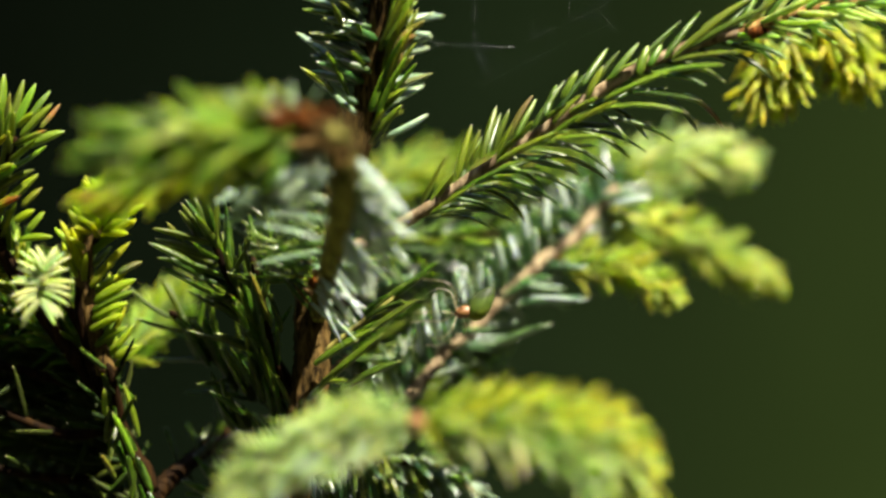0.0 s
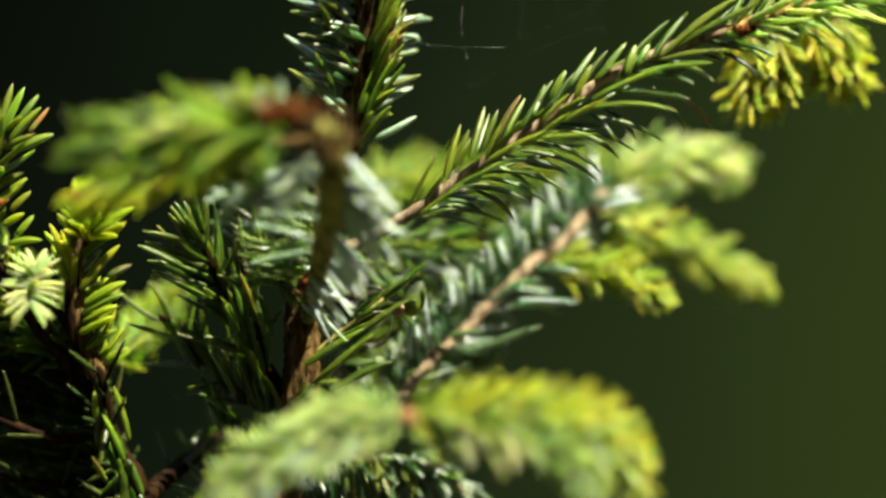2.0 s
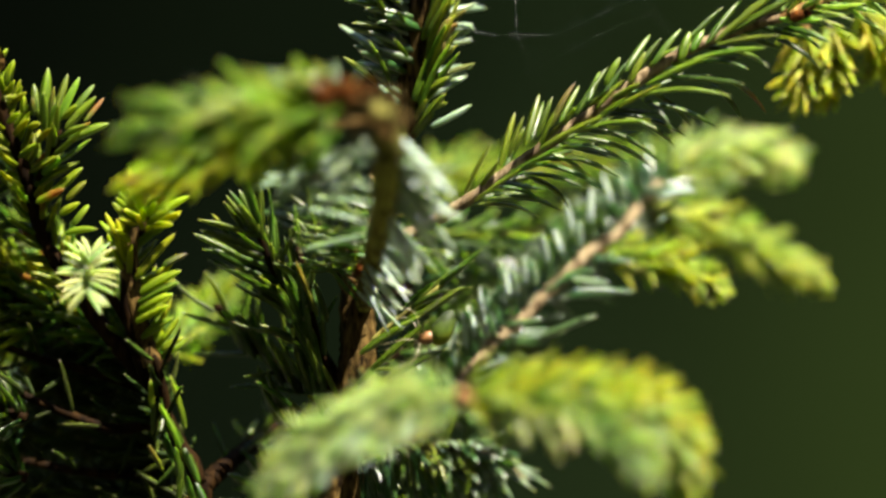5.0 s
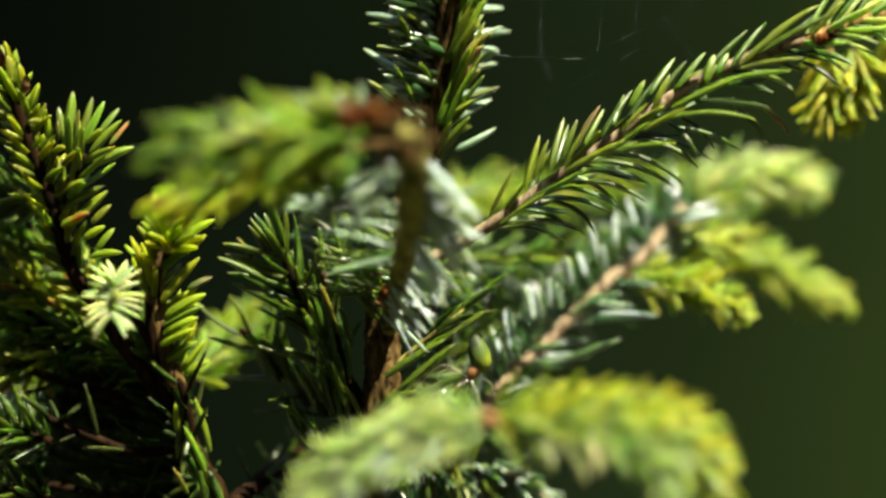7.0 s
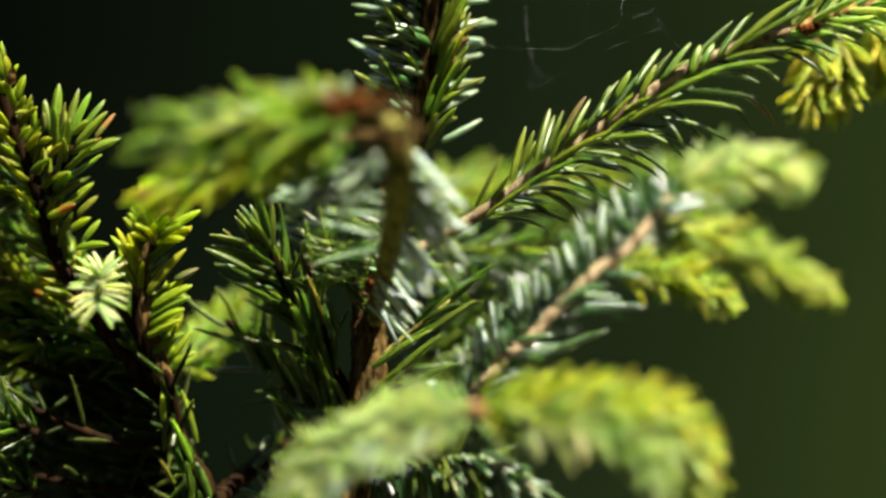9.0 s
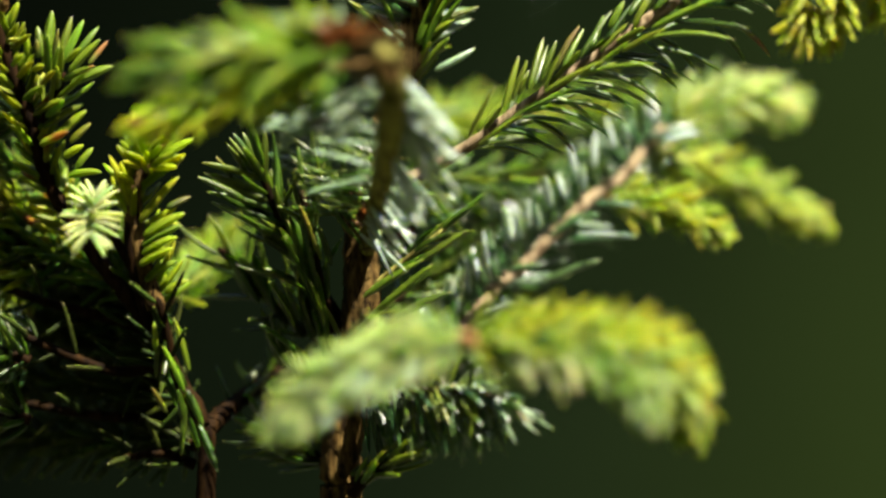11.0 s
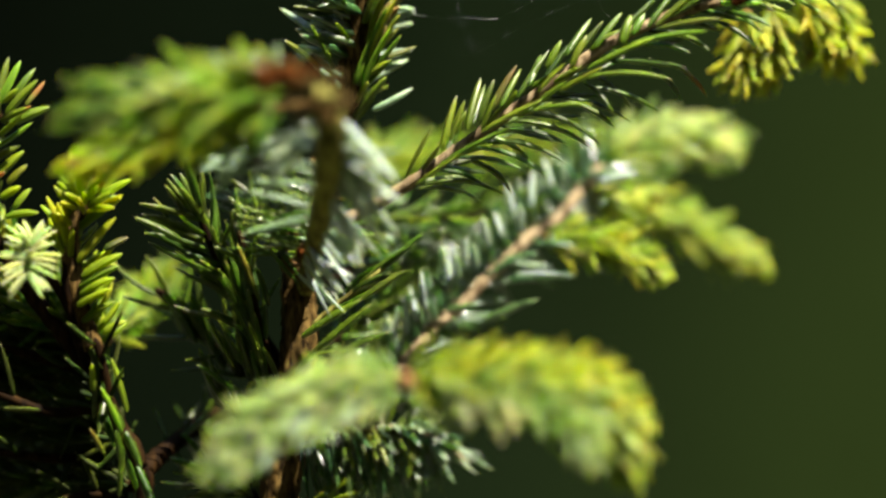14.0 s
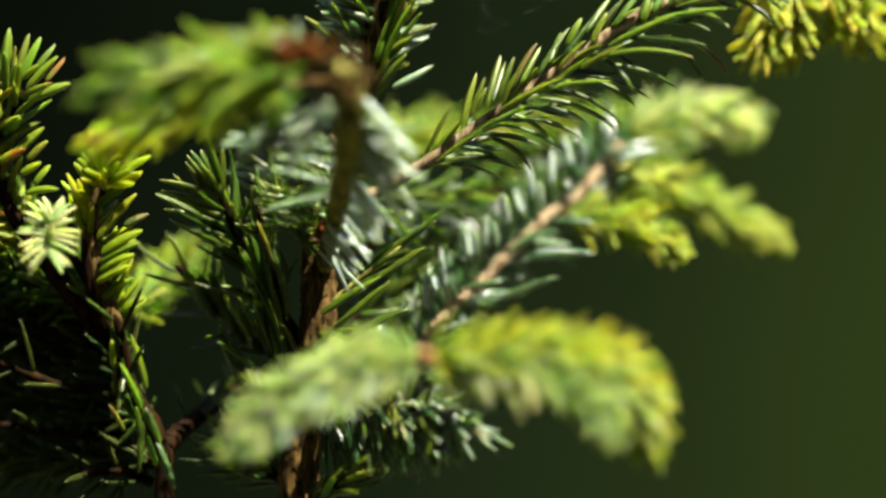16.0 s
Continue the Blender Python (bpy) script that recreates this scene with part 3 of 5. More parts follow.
shoot(low, [(9.0, -57, 414.0), (20.6, -60, 411.2), (30.5, -62, 406.8), (35.6, -63, 399.6)], (1.0, 0.6), 200, 8, 0.9, "young", TWIG, False, "pale green new growth", 0, 54, "young_shoot", lean=48)

bud(Line([(-1.2, -66, 414.3), (-0.9, -78, 415.1)]), 3.6, low, 0.0, ORANGE_BUD, "orange-brown bud")

# near branch above, with a brown bud cluster and two shoots to the side
high = shoot(sapling, [(-23.5, 4, 434.0), (-22.0, -5, 439.2), (-20.2, -18, 445.2), (-17.7, -42, 455.4), (-16.6, -55, 466.7), (-18.1, -61, 475.2)], (1.9, 3.1), 0, bark=MOSSY, seed=61, name="side_branch")
shoot(high, [(-17.2, -52, 463.3), (-24.9, -46, 461.8), (-33.4, -38, 460.2), (-39.5, -34, 461.5)], (1.0, 0.7), 14, 11, 1.2, "sage", SHADED_TWIG, False, "", 0, 64, "side_shoot", lean=55, sideways=(-0.2, 0, -0.3))
upper = [(-19.9, -62, 475.6), (-28.0, -65, 474.0), (-38.3, -66, 473.0), (-48.6, -66, 471.8), (-57.6, -66, 470.8), (-63.5, -66, 470.0)]
upper_ob = shoot(high, upper, (1.1, 0.6), 84, 13, 1.7, "lush", TWIG, False, "green new growth", 0, 62, "young_shoot", lean=48, spread=12, start=0.2, end=0.62, lift=0.05)
needles_on(upper_ob, needle_poses(Line(upper), random.Random(262), 26, 13, lean=30, spread=12, start=0.45, end=0.9, tip_lean=22, short_tip=0.9), "green", 1.7)
needles_on(upper_ob, needle_poses(Line(upper), random.Random(263), 56, 13, lean=36, spread=14, start=0.5, end=1.0, tip_lean=24, short_tip=0.9), "moss", 1.7)
fringe(upper_ob, [(-38.0, -55, 476.5), (-31.0, -56, 477.3), (-24.0, -57, 477.0)], 26, (-0.2, -0.1, 0.9), 6, 1.4, "sage", 264, 0.25, 1.2)
fringe(upper_ob, [(-25.6, -66, 474.0), (-35.4, -70, 473.6), (-46.2, -72, 472.4), (-54.0, -72, 471.3)], 26, (-0.72, 0.1, -0.6), 13, 1.7, "lush", 267, 0.2, 1.2)
lower = [(-20.5, -58, 471.5), (-30.9, -48, 470.6), (-41.2, -46, 468.8), (-51.6, -46, 465.8), (-62.1, -46, 462.7), (-68.4, -46, 460.5)]
lower_ob = shoot(high, lower, (1.0, 0.6), 60, 10.5, 1.7, "gold", TWIG, False, "yellow-green new growth", 0, 63, "young_shoot", lean=32, spread=10, lift=-0.1, start=0.3)
fringe(lower_ob, [(-30.0, -50, 470.0), (-42.5, -48, 467.4), (-55.4, -47, 464.0), (-65.3, -47, 461.2)], 30, (-0.55, -0.1, -0.75), 10.5, 1.7, "gold", 265, 0.13, 0.8)
fringe(lower_ob, [(-26.0, -50, 470.4), (-36.0, -44, 469.4), (-44.0, -40, 468.0)], 24, (-0.55, -0.2, -0.6), 11, 1.8, "lush", 266, 0.2, 0.8)

for spot, way, size, mat, label in (
        ((-29.1, -79, 475.2), (-29.8, -91, 474.9), 4.6, BUD, "dark red-brown bud"), ((-25.0, -79, 475.7), (-24.0, -91, 475.5), 4.8, BUD, "dark red-brown bud"), ((-26.8, -77, 477.3), (-26.6, -85, 478.6), 3.0, OLIVE_BUD, "olive-brown bud"),
        ((-20.9, -77, 474.0), (-19.3, -87, 474.0), 3.4, OLIVE_BUD, "olive-brown bud"), ((-30.9, -81, 477.3), (-31.5, -89, 477.6), 2.4, LIGHT_TWIG, "beige bud"), ((-22.4, -75, 468.0), (-22.1, -85, 467.6), 2.6, LIGHT_TWIG, "beige bud"),
        ((-25.3, -73, 470.1), (-25.9, -81, 469.3), 2.2, OLIVE_BUD, "olive-brown bud"), ((-18.8, -73, 470.1), (-17.7, -81, 470.0), 2.6, TWIG, "brown scaly bud"), ((-20.0, -75, 476.4), (-18.6, -83, 476.9), 3.0, BUD, "dark red-brown bud")):
    bud(Line([spot, way]), size, high, 0.0, mat, label)
for spot, way, size, mat, label in (
        ((-15.7, -74, 475.1), (-14.5, -84, 474.5), 3.4, OLIVE_BUD, "olive-brown bud"), ((-13.8, -74, 470.7), (-12.4, -84, 469.0), 3.2, OLIVE_BUD, "olive-brown bud"), ((-17.2, -74, 468.4), (-16.4, -86, 467.0), 3.0, TWIG, "brown scaly bud")):
    bud(Line([spot, way]), size, high, 0.0, mat, label)
for spot, way, size in (((-25.3, -4, 446.5), (-26.1, -9, 448.6), 1.7), ((-23.5, -8, 450.1), (-24.4, -12, 452.5), 1.5), ((-26.1, 0, 440.4), (-27.7, -4, 441.6), 1.6), ((-23.9, -10, 442.2), (-24.7, -15, 443.9), 1.6), ((-21.7, -2, 436.7), (-19.8, -6, 437.2), 1.5)):
    bud(Line([spot, way]), size, trunk, 0.0)

# old needles that hang from the near branch, grey-green below
fringe(high, [(-18.0, -38, 455.0), (-16.8, -46, 460.5), (-15.2, -54, 467.5)], 14, (0.48, 0.55, -0.70), 23, 1.9, "frost_glint", 161, 0.17, 1.6)
fringe(high, [(-23.0, -8, 438.5), (-20.8, -18, 444.0), (-18.4, -32, 451.0)], 20, (0.60, 0.05, -0.68), 11, 1.3, "frost_glint", 162, 0.18, 1.6)
fringe(high, [(-17.6, -44, 457.5), (-15.4, -52, 465.0)], 10, (0.85, 0.2, -0.2), 13, 1.5, "sage", 163, 0.28, 1.6)
fringe(high, [(-22.0, -30, 450.5), (-19.0, -46, 459.5), (-18.4, -56, 468.0)], 8, (-0.93, 0.1, 0.05), 15, 1.3, "sage", 164, 0.22, 1.8)
fringe(high, [(-24.0, -6, 441.0), (-23.0, -14, 447.0), (-21.0, -26, 454.0)], 30, (-0.94, 0.0, 0.12), 14, 0.75, "dark", 165, 0.16, 1.8)
fringe(high, [(-22.0, -6, 444.0), (-20.0, -14, 452.0), (-18.0, -26, 461.0)], 14, (-0.94, 0.0, 0.2), 15, 0.75, "blue", 168, 0.16, 1.8)
fringe(high, [(-36.0, -34, 463.0), (-28.0, -44, 464.5), (-20.0, -54, 467.0)], 16, (-0.7, -0.1, -0.4), 10, 1.5, "sage", 166, 0.3, 1.2)

# dry scales and short dead needles on the stem below the whorl
fringe(trunk, [(-25.6, -1, 437.0), (-23.6, 0, 445.0), (-21.0, 1, 453.0), (-18.4, 2, 460.0)], 46, (-0.4, -0.75, 0.15), 4.2, 0.9, "husk", 171, 0.5, 2.6)
fringe(trunk, [(-24.0, -1, 434.0), (-21.4, 0, 447.0), (-18.0, 1, 461.0)], 24, (0.5, -0.7, 0.1), 4.5, 0.9, "husk", 172, 0.5, 2.6)
fringe(trunk, [(-26.0, -3, 436.0), (-24.0, -3, 446.0), (-21.0, -2, 457.0)], 18, (-0.5, -0.3, 0.75), 13, 1.1, "dark", 173, 0.2, 2.0)

# dark shoots low round the stem
for pts, n, long, kind, seed, lean in (
        ([(-27.5, 10, 416.9), (-36.2, 8, 430.6), (-42.9, 4, 442.9), (-46.8, 0, 453.3)], 16, 15, "dark", 71, 55),
        ([(-30.6, 6, 417.0), (-33.9, 2, 429.3), (-35.7, 0, 439.2), (-37.3, -2, 447.7)], 8, 13, "dark", 72, 25),
        ([(-27.6, 14, 411.9), (-40.1, 14, 419.3), (-50.1, 14, 429.3), (-56.3, 14, 435.5)], 18, 14, "dark", 73, 50),
        ([(-25.8, 14, 436.8), (-31.6, 18, 450.5), (-35.6, 24, 460.7), (-39.6, 28, 467.1)], 44, 13, "blue", 74, 60),
        ([(-23.9, 4, 400.2), (-16.3, -8, 403.4), (-4.1, -16, 404.1), (6.1, -22, 402.4)], 30, 9, "dark", 77, 75),
        ([(-30.3, 12, 386.5), (-37.8, 12, 391.4), (-45.2, 12, 395.2)], 45, 12, "dark", 78, 50),
        ([(-26.3, 2, 381.8), (-21.9, -4, 386.3), (-16.3, -8, 389.4)], 16, 12, "mature", 79, 20)):
    grown = shoot(sapling, pts, (1.3, 0.8), n, long, 1.4, kind, SHADED_TWIG, False, "", 0, seed, "side_shoot", lean=lean, start=0.18)
    if seed == 72:
        centre_ob = grown
    if seed == 77:
        cluster_ob = grown

fringe(centre_ob, [(-29.0, 9, 419.0), (-36.2, 8, 430.6), (-42.9, 4, 442.9), (-46.0, 1, 451.0)], 17, (-0.86, -0.2, 0.40), 14, 2.1, "dark", 174, 0.11, 1.0)
fringe(centre_ob, [(-34.0, 7, 427.0), (-42.9, 4, 442.9), (-46.8, 0, 453.3)], 12, (-0.18, -0.35, 0.9), 12.5, 2.1, "dark", 175, 0.16, 1.0)
fringe(centre_ob, [(-32.5, 2, 411.0), (-35.0, 0, 422.0), (-36.5, -2, 433.0)], 13, (-0.28, -0.3, 0.88), 15, 2.2, "dark", 176, 0.10, 1.8)
fringe(centre_ob, [(-28.0, 10, 411.0), (-39.0, 12, 417.0), (-49.0, 13, 426.0)], 14, (-0.52, -0.2, 0.80), 13, 2.1, "dark", 181, 0.13, 1.2)
fringe(centre_ob, [(-28.0, 10, 400.0), (-36.0, 10, 405.0), (-42.0, 10, 411.0)], 10, (-0.45, -0.3, 0.82), 13, 2.1, "dark", 182, 0.13, 1.2)
fringe(cluster_ob, [(-23.6, 0, 400.9), (-16.3, -8, 403.4), (-4.1, -16, 404.1), (3.0, -20, 403.4)], 80, (0.2, -0.1, -1), 14, 0.9, "blue", 177, 0.15, 1.0)
fringe(cluster_ob, [(-16.3, -8, 404.4), (-4.1, -16, 405.1), (3.0, -20, 404.4)], 40, (0.25, -0.2, -0.8), 10, 0.9, "mature", 178, 0.2, 1.0)
# pale needles put the cluster's glints into colour
fringe(cluster_ob, [(-8.0, -14, 405.0), (-1.0, -18, 405.0), (6.0, -22, 403.4)], 24, (0.6, -0.25, -0.7), 13, 1.1, "sage", 179, 0.2, 1.0)
fringe(cluster_ob, [(-20.5, -4, 402.0), (-11.0, -10, 404.0), (2.0, -19, 405.0)], 28, (0.4, -0.2, -0.85), 12.5, 1.1, "frost_glint", 180, 0.2, 1.0)

shoot(sapling, [(-24.7, 3, 424.5), (-14.3, 0, 433.0), (-5.4, -2, 439.8)], (0.75, 0.5), 8, 11, 1.5, "dark", MOSSY, False, "", 0, 75, "side_shoot", lean=18, start=0.25)

# ---- the smaller neighbour ----
small = tagged(root("spruce_sapling"), "small bushy spruce sapling with blunt yellow-green needles", "sapling")
small_stem = shoot(small, [(-62, 3, -8), (-62, 3, 200), (-58.3, 2, 373.3), (-59.3, 2, 396.6), (-63.8, 2, 405.2), (-69.9, 1, 418.7), (-74.2, 0, 434.7), (-73.8, 0, 445.8)], (4.2, 1.7), 0, bark=SHADED_TWIG, name="trunk", label="dark brown bark, shade in its colour")
fringe(small_stem, [(-72.0, -1, 427.0), (-69.0, -2, 417.0), (-64.0, -2, 406.0), (-60.0, -2, 397.0)], 12, (0.15, 0.3, -0.85), 10, 1.7, "dark", 185, 0.28, 1.8)
fringe(small_stem, [(-67.0, -4, 412.0), (-62.0, -5, 402.0), (-59.5, -5, 394.0)], 3, (0.42, -0.2, -0.88), 11, 1.8, "dark", 186, 0.12, 1.2)
tuft_ob = shoot(small, [(-74.0, 0, 441.5), (-73.8, 0, 448.3), (-71.6, 0, 452.6), (-69.3, -1, 459.7)], (2.0, 1.0), 66, 8.5, 1.9, "gold", BARK, True, "", 1.6, 81, "top_shoot", lean=42, short_tip=0.9, gap=lambda t, c, s: s > 0.25)
shoot(small, [(-69.0, 0, 421.9), (-72.1, 0, 431.7), (-74.0, 0, 441.5), (-73.8, 0, 446.4)], (2.2, 2.0), 76, 10, 1.9, "gold", BARK, True, "", 0, 82, "top_shoot", lean=62, tip_lean=55,
      gap=lambda t, c, s: s > 0.1 or c < -0.2)
fringe(tuft_ob, [(-72.3, -1, 453.3), (-70.7, -1, 457.5), (-69.7, -1, 460.5)], 14, (0.55, -0.15, 0.75), 6, 1.6, "gold", 187, 0.2, 0.8)
fringe(tuft_ob, [(-72.3, -1, 453.3), (-70.7, -1, 457.5), (-69.7, -1, 460.5)], 12, (-0.45, -0.2, 0.8), 6, 1.6, "gold", 188, 0.2, 0.8)
bud(Line([(-69.7, -1, 460.5), (-69.3, -2, 463.3)]), 1.0, tuft_ob, 0.0, BUD, "dark red-brown bud")
rosette_ob = shoot(small, [(-72.2, 2, 426.8), (-77.6, 0, 436.6), (-82.7, -2, 445.4), (-83.5, -9, 442.6), (-83.7, -15, 438.3)], (1.0, 0.8), 5, 5.0, 1.5, "pale", SHADED_TWIG, True, "pale new growth", 0, 83, "young_shoot", start=0.66, lean=80, tip_lean=50, short_tip=0.9)
shoot(small, [(-69.0, 18, 421.7), (-64.0, 38, 430.4), (-55.9, 52, 438.8)], (1.0, 0.6), 120, 8.5, 1.1, "lush", SHADED_TWIG, False, "", 0, 84, "young_shoot", lean=48, start=0.2)
edge = shoot(small, [(-69.2, 3, 416.9), (-79.2, 4, 429.2), (-92.1, 4, 447.9), (-97.0, 3, 463.9), (-102.5, 2, 478.7), (-106.9, 0, 492.8)], (1.9, 1.3), 150, 7, 1.8, "olive", SHADED_TWIG, False, "", 1.8, 85, "side_branch", lean=50, start=0.3, gap=lambda t, c, s: s > 0.8)
bud(Line([(-101.8, -6, 487.0), (-100.6, -9, 491.2)]), 1.7, edge, 0.0, TWIG, "pale brown scaly bud")
fan_ob = shoot(edge, [(-93.9, 2, 462.4), (-91.0, 0, 468.5), (-88.8, -3, 473.0)], (1.1, 0.8), 12, 10, 1.6, "green", SHADED_TWIG, True, "", 0, 86, "side_shoot", lean=40, tip_lean=15)
for pts, n, long, kind, seed in (
        ([(-71.0, 12, 416.8), (-82.2, 12, 420.5), (-92.2, 12, 422.9), (-103.4, 12, 426.6)], 9, 11, "deep_shade", 91),
        ([(-68.3, 8, 409.4), (-78.0, 6, 408.2), (-89.1, 6, 411.9), (-100.2, 6, 416.8)], 9, 11, "deep_shade", 92),
        ([(-64.9, 14, 400.6), (-76.1, 14, 398.1), (-88.5, 14, 399.3), (-101.0, 14, 401.7)], 8, 11, "deep_shade", 93),
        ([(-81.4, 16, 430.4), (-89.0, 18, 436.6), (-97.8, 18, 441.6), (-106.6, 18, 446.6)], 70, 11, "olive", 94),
        ([(-65.9, 0, 409.6), (-66.6, -2, 417.0), (-68.5, -4, 424.4)], 8, 11, "deep_shade", 95),
        ([(-61.1, 8, 387.8), (-68.4, 6, 390.4), (-76.9, 4, 389.2)], 7, 11, "deep_shade", 97),
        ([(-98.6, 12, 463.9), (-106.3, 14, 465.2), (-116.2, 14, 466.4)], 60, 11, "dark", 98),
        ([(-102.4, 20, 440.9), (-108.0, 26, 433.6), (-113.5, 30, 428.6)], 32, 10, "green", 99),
        # pale needles for a blurred white highlight
        ([(-103.4, 50, 412.1), (-110.7, 58, 418.7), (-118.5, 64, 422.6)], 40, 10, "frost_glint", 102),
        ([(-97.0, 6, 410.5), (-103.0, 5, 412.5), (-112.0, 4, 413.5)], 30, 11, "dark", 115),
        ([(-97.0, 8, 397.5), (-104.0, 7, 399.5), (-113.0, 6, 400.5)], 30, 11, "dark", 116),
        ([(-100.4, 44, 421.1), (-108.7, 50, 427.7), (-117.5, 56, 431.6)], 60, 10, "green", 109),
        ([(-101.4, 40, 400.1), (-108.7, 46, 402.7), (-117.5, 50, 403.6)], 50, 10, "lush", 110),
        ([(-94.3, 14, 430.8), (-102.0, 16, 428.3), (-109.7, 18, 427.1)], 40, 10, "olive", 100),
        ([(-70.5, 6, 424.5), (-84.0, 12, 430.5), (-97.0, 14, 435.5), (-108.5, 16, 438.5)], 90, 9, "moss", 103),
        # dense rear shoots; the near-black ones carry their shade in the colour
        ([(-69.5, 10, 420.0), (-82.0, 22, 425.0), (-90.0, 28, 427.0), (-99.0, 32, 430.0)], 150, 10, "deep_shade", 104),
        ([(-66.5, 8, 410.5), (-79.0, 22, 414.5), (-89.0, 28, 416.5), (-98.0, 32, 418.0)], 150, 10, "deep_shade", 105),
        ([(-63.0, 8, 402.0), (-76.0, 22, 404.5), (-93.0, 30, 406.0), (-112.0, 36, 407.0)], 150, 11, "deep_shade", 106),
        ([(-61.0, 8, 392.0), (-74.0, 20, 393.5), (-92.0, 28, 393.0), (-110.0, 34, 393.0)], 150, 11, "deep_shade", 108),
        ([(-72.0, 14, 428.0), (-84.0, 20, 440.0), (-97.0, 22, 450.0), (-109.0, 24, 457.0)], 110, 9, "moss", 107),
        ([(-99.2, 14, 408.4), (-104.9, 8, 412.1), (-111.9, 4, 413.4)], 45, 10, "blue", 101)):
    shoot(small, pts, (1.3, 0.8), n, long, 1.5, kind, SHADED_TWIG, False, "", 0, seed, "side_shoot", lean=55)

shoot(small, [(-59.6, 4, 394.1), (-55.7, 10, 398.3), (-50.0, 20, 403.2), (-42.3, 30, 408.7)], (2.3, 1.5), 16, 9, 1.4, "dark", SHADED_TWIG, False, "dark brown bark, shade in its colour", 0, 96, "side_branch", start=0.4)

# the pale frond: needles in two ranks along its axis, drooping below, upright at the tip
frond, frond_rng = Line([(-81.9, -17, 437.4), (-82.2, -15.6, 439.8), (-81.9, -14.2, 442.6), (-81.4, -12.8, 445.8)]), random.Random(84)
for rank in (-1, 1):
    for i in range(12):
        u = (i + 0.5) / 12
        place = frond.at(u)[0] * 1000
        turn = radians((-58 + 128 * u ** 1.1 if rank > 0 else 236 - 128 * u ** 1.1) + frond_rng.uniform(-7, 7))
        far = frond_rng.uniform(5.6, 7.4) * (0.8 if u > 0.8 else 1)
        tip = place + Vector((math.cos(turn) * far, -frond_rng.uniform(-0.5, 1.5) + 0.4 * math.sin(turn) * far, math.sin(turn) * far))
        blade(rosette_ob, place + Vector((0, frond_rng.uniform(-0.8, 0.4), 0)), tip, 1.25, ("pale", "young")[i % 3 == 0], 0.04)
for i in range(3):
    place = frond.at(0.35 + 0.2 * i)[0] * 1000
    blade(rosette_ob, place, place + Vector((frond_rng.uniform(-2.2, 2.2), -3.6, frond_rng.uniform(0.5, 3.4))), 1.6, "pale", 0.02)

# needles that stand clear of the rest, one by one
blade(side_branch_ob, (-1.0, -4.0, 459.2), (4.9, -4.0, 470.4), 1.4, "mature", 0.02)
blade(side_branch_ob, (1.1, -5.0, 460.1), (6.3, -5.0, 466.6), 1.1, "mature", 0.02)
blade(side_branch_ob, (6.6, -5.0, 465.0), (9.9, -2.0, 476.9), 1.5, "mature", 0.02)
blade(side_branch_ob, (8.5, -6.0, 466.8), (11.7, -5.0, 475.7), 1.5, "mature", 0.02)
blade(side_branch_ob, (9.7, -7.0, 468.0), (11.9, -8.0, 473.0), 1.1, "mature", 0.02)
blade(side_branch_ob, (12.1, -5.0, 469.3), (15.2, 0.0, 480.9), 1.8, "mature", 0.02)
blade(side_branch_ob, (13.4, -5.0, 470.5), (16.2, 1.0, 479.5), 1.3, "mature", 0.02)
blade(side_branch_ob, (14.6, -6.0, 471.1), (18.0, -4.0, 480.1), 1.6, "mature", 0.02)
blade(side_branch_ob, (15.2, -8.0, 469.1), (18.5, -9.0, 476.6), 1.3, "mature", 0.02)
blade(side_branch_ob, (17.6, -6.0, 473.5), (23.0, -4.0, 483.2), 1.8, "dry", 0.05)
blade(side_branch_ob, (19.5, -7.0, 474.3), (23.9, -3.0, 482.6), 1.5, "mature", 0.02)
blade(side_branch_ob, (20.4, -8.0, 473.7), (22.9, -11.0, 477.4), 1.5, "mature", 0.02)
blade(side_branch_ob, (23.1, -7.0, 476.2), (30.0, -3.0, 486.6), 1.6, "mature", 0.02)
blade(side_branch_ob, (25.6, -7.0, 478.7), (28.3, -2.0, 485.7), 1.5, "mature", 0.02)
blade(side_branch_ob, (29.3, -7.0, 482.3), (32.6, -6.0, 488.5), 2.1, "mature", 0.02)
blade(side_branch_ob, (33.6, -7.0, 485.3), (39.3, -2.0, 493.7), 1.8, "mature", 0.02)
blade(side_branch_ob, (34.5, -8.0, 482.5), (38.1, -7.0, 489.7), 2.0, "mature", 0.02)
blade(side_branch_ob, (27.4, -9.0, 477.1), (33.2, -10.0, 483.3), 1.4, "mature", 0.02)
blade(side_branch_ob, (39.7, -7.0, 486.8), (45.9, -4.0, 494.8), 1.8, "mature", 0.02)
blade(side_branch_ob, (45.5, -8.0, 487.6), (47.7, -6.0, 494.1), 2.3, "mature", 0.02)
blade(side_branch_ob, (47.9, -8.0, 489.5), (50.7, -6.0, 494.4), 2.0, "mature", 0.02)
blade(side_branch_ob, (51.3, -7.0, 491.3), (58.3, -3.0, 500.6), 1.8, "mature", 0.02)
blade(side_branch_ob, (53.1, -8.0, 491.5), (69.0, -8.0, 504.2), 1.9, "mature", 0.02)
blade(side_branch_ob, (56.1, -8.0, 493.4), (73.5, -10.0, 502.7), 1.9, "mature", 0.02)
blade(side_branch_ob, (59.3, -6.0, 497.8), (70.8, -4.0, 505.0), 1.6, "mature", 0.02)
blade(side_branch_ob, (1.1, -7.0, 457.2), (10.8, -11.0, 463.8), 1.1, "mature", 0.02)
blade(side_branch_ob, (4.8, -8.0, 460.1), (15.1, -12.0, 466.7), 1.3, "mature", 0.02)
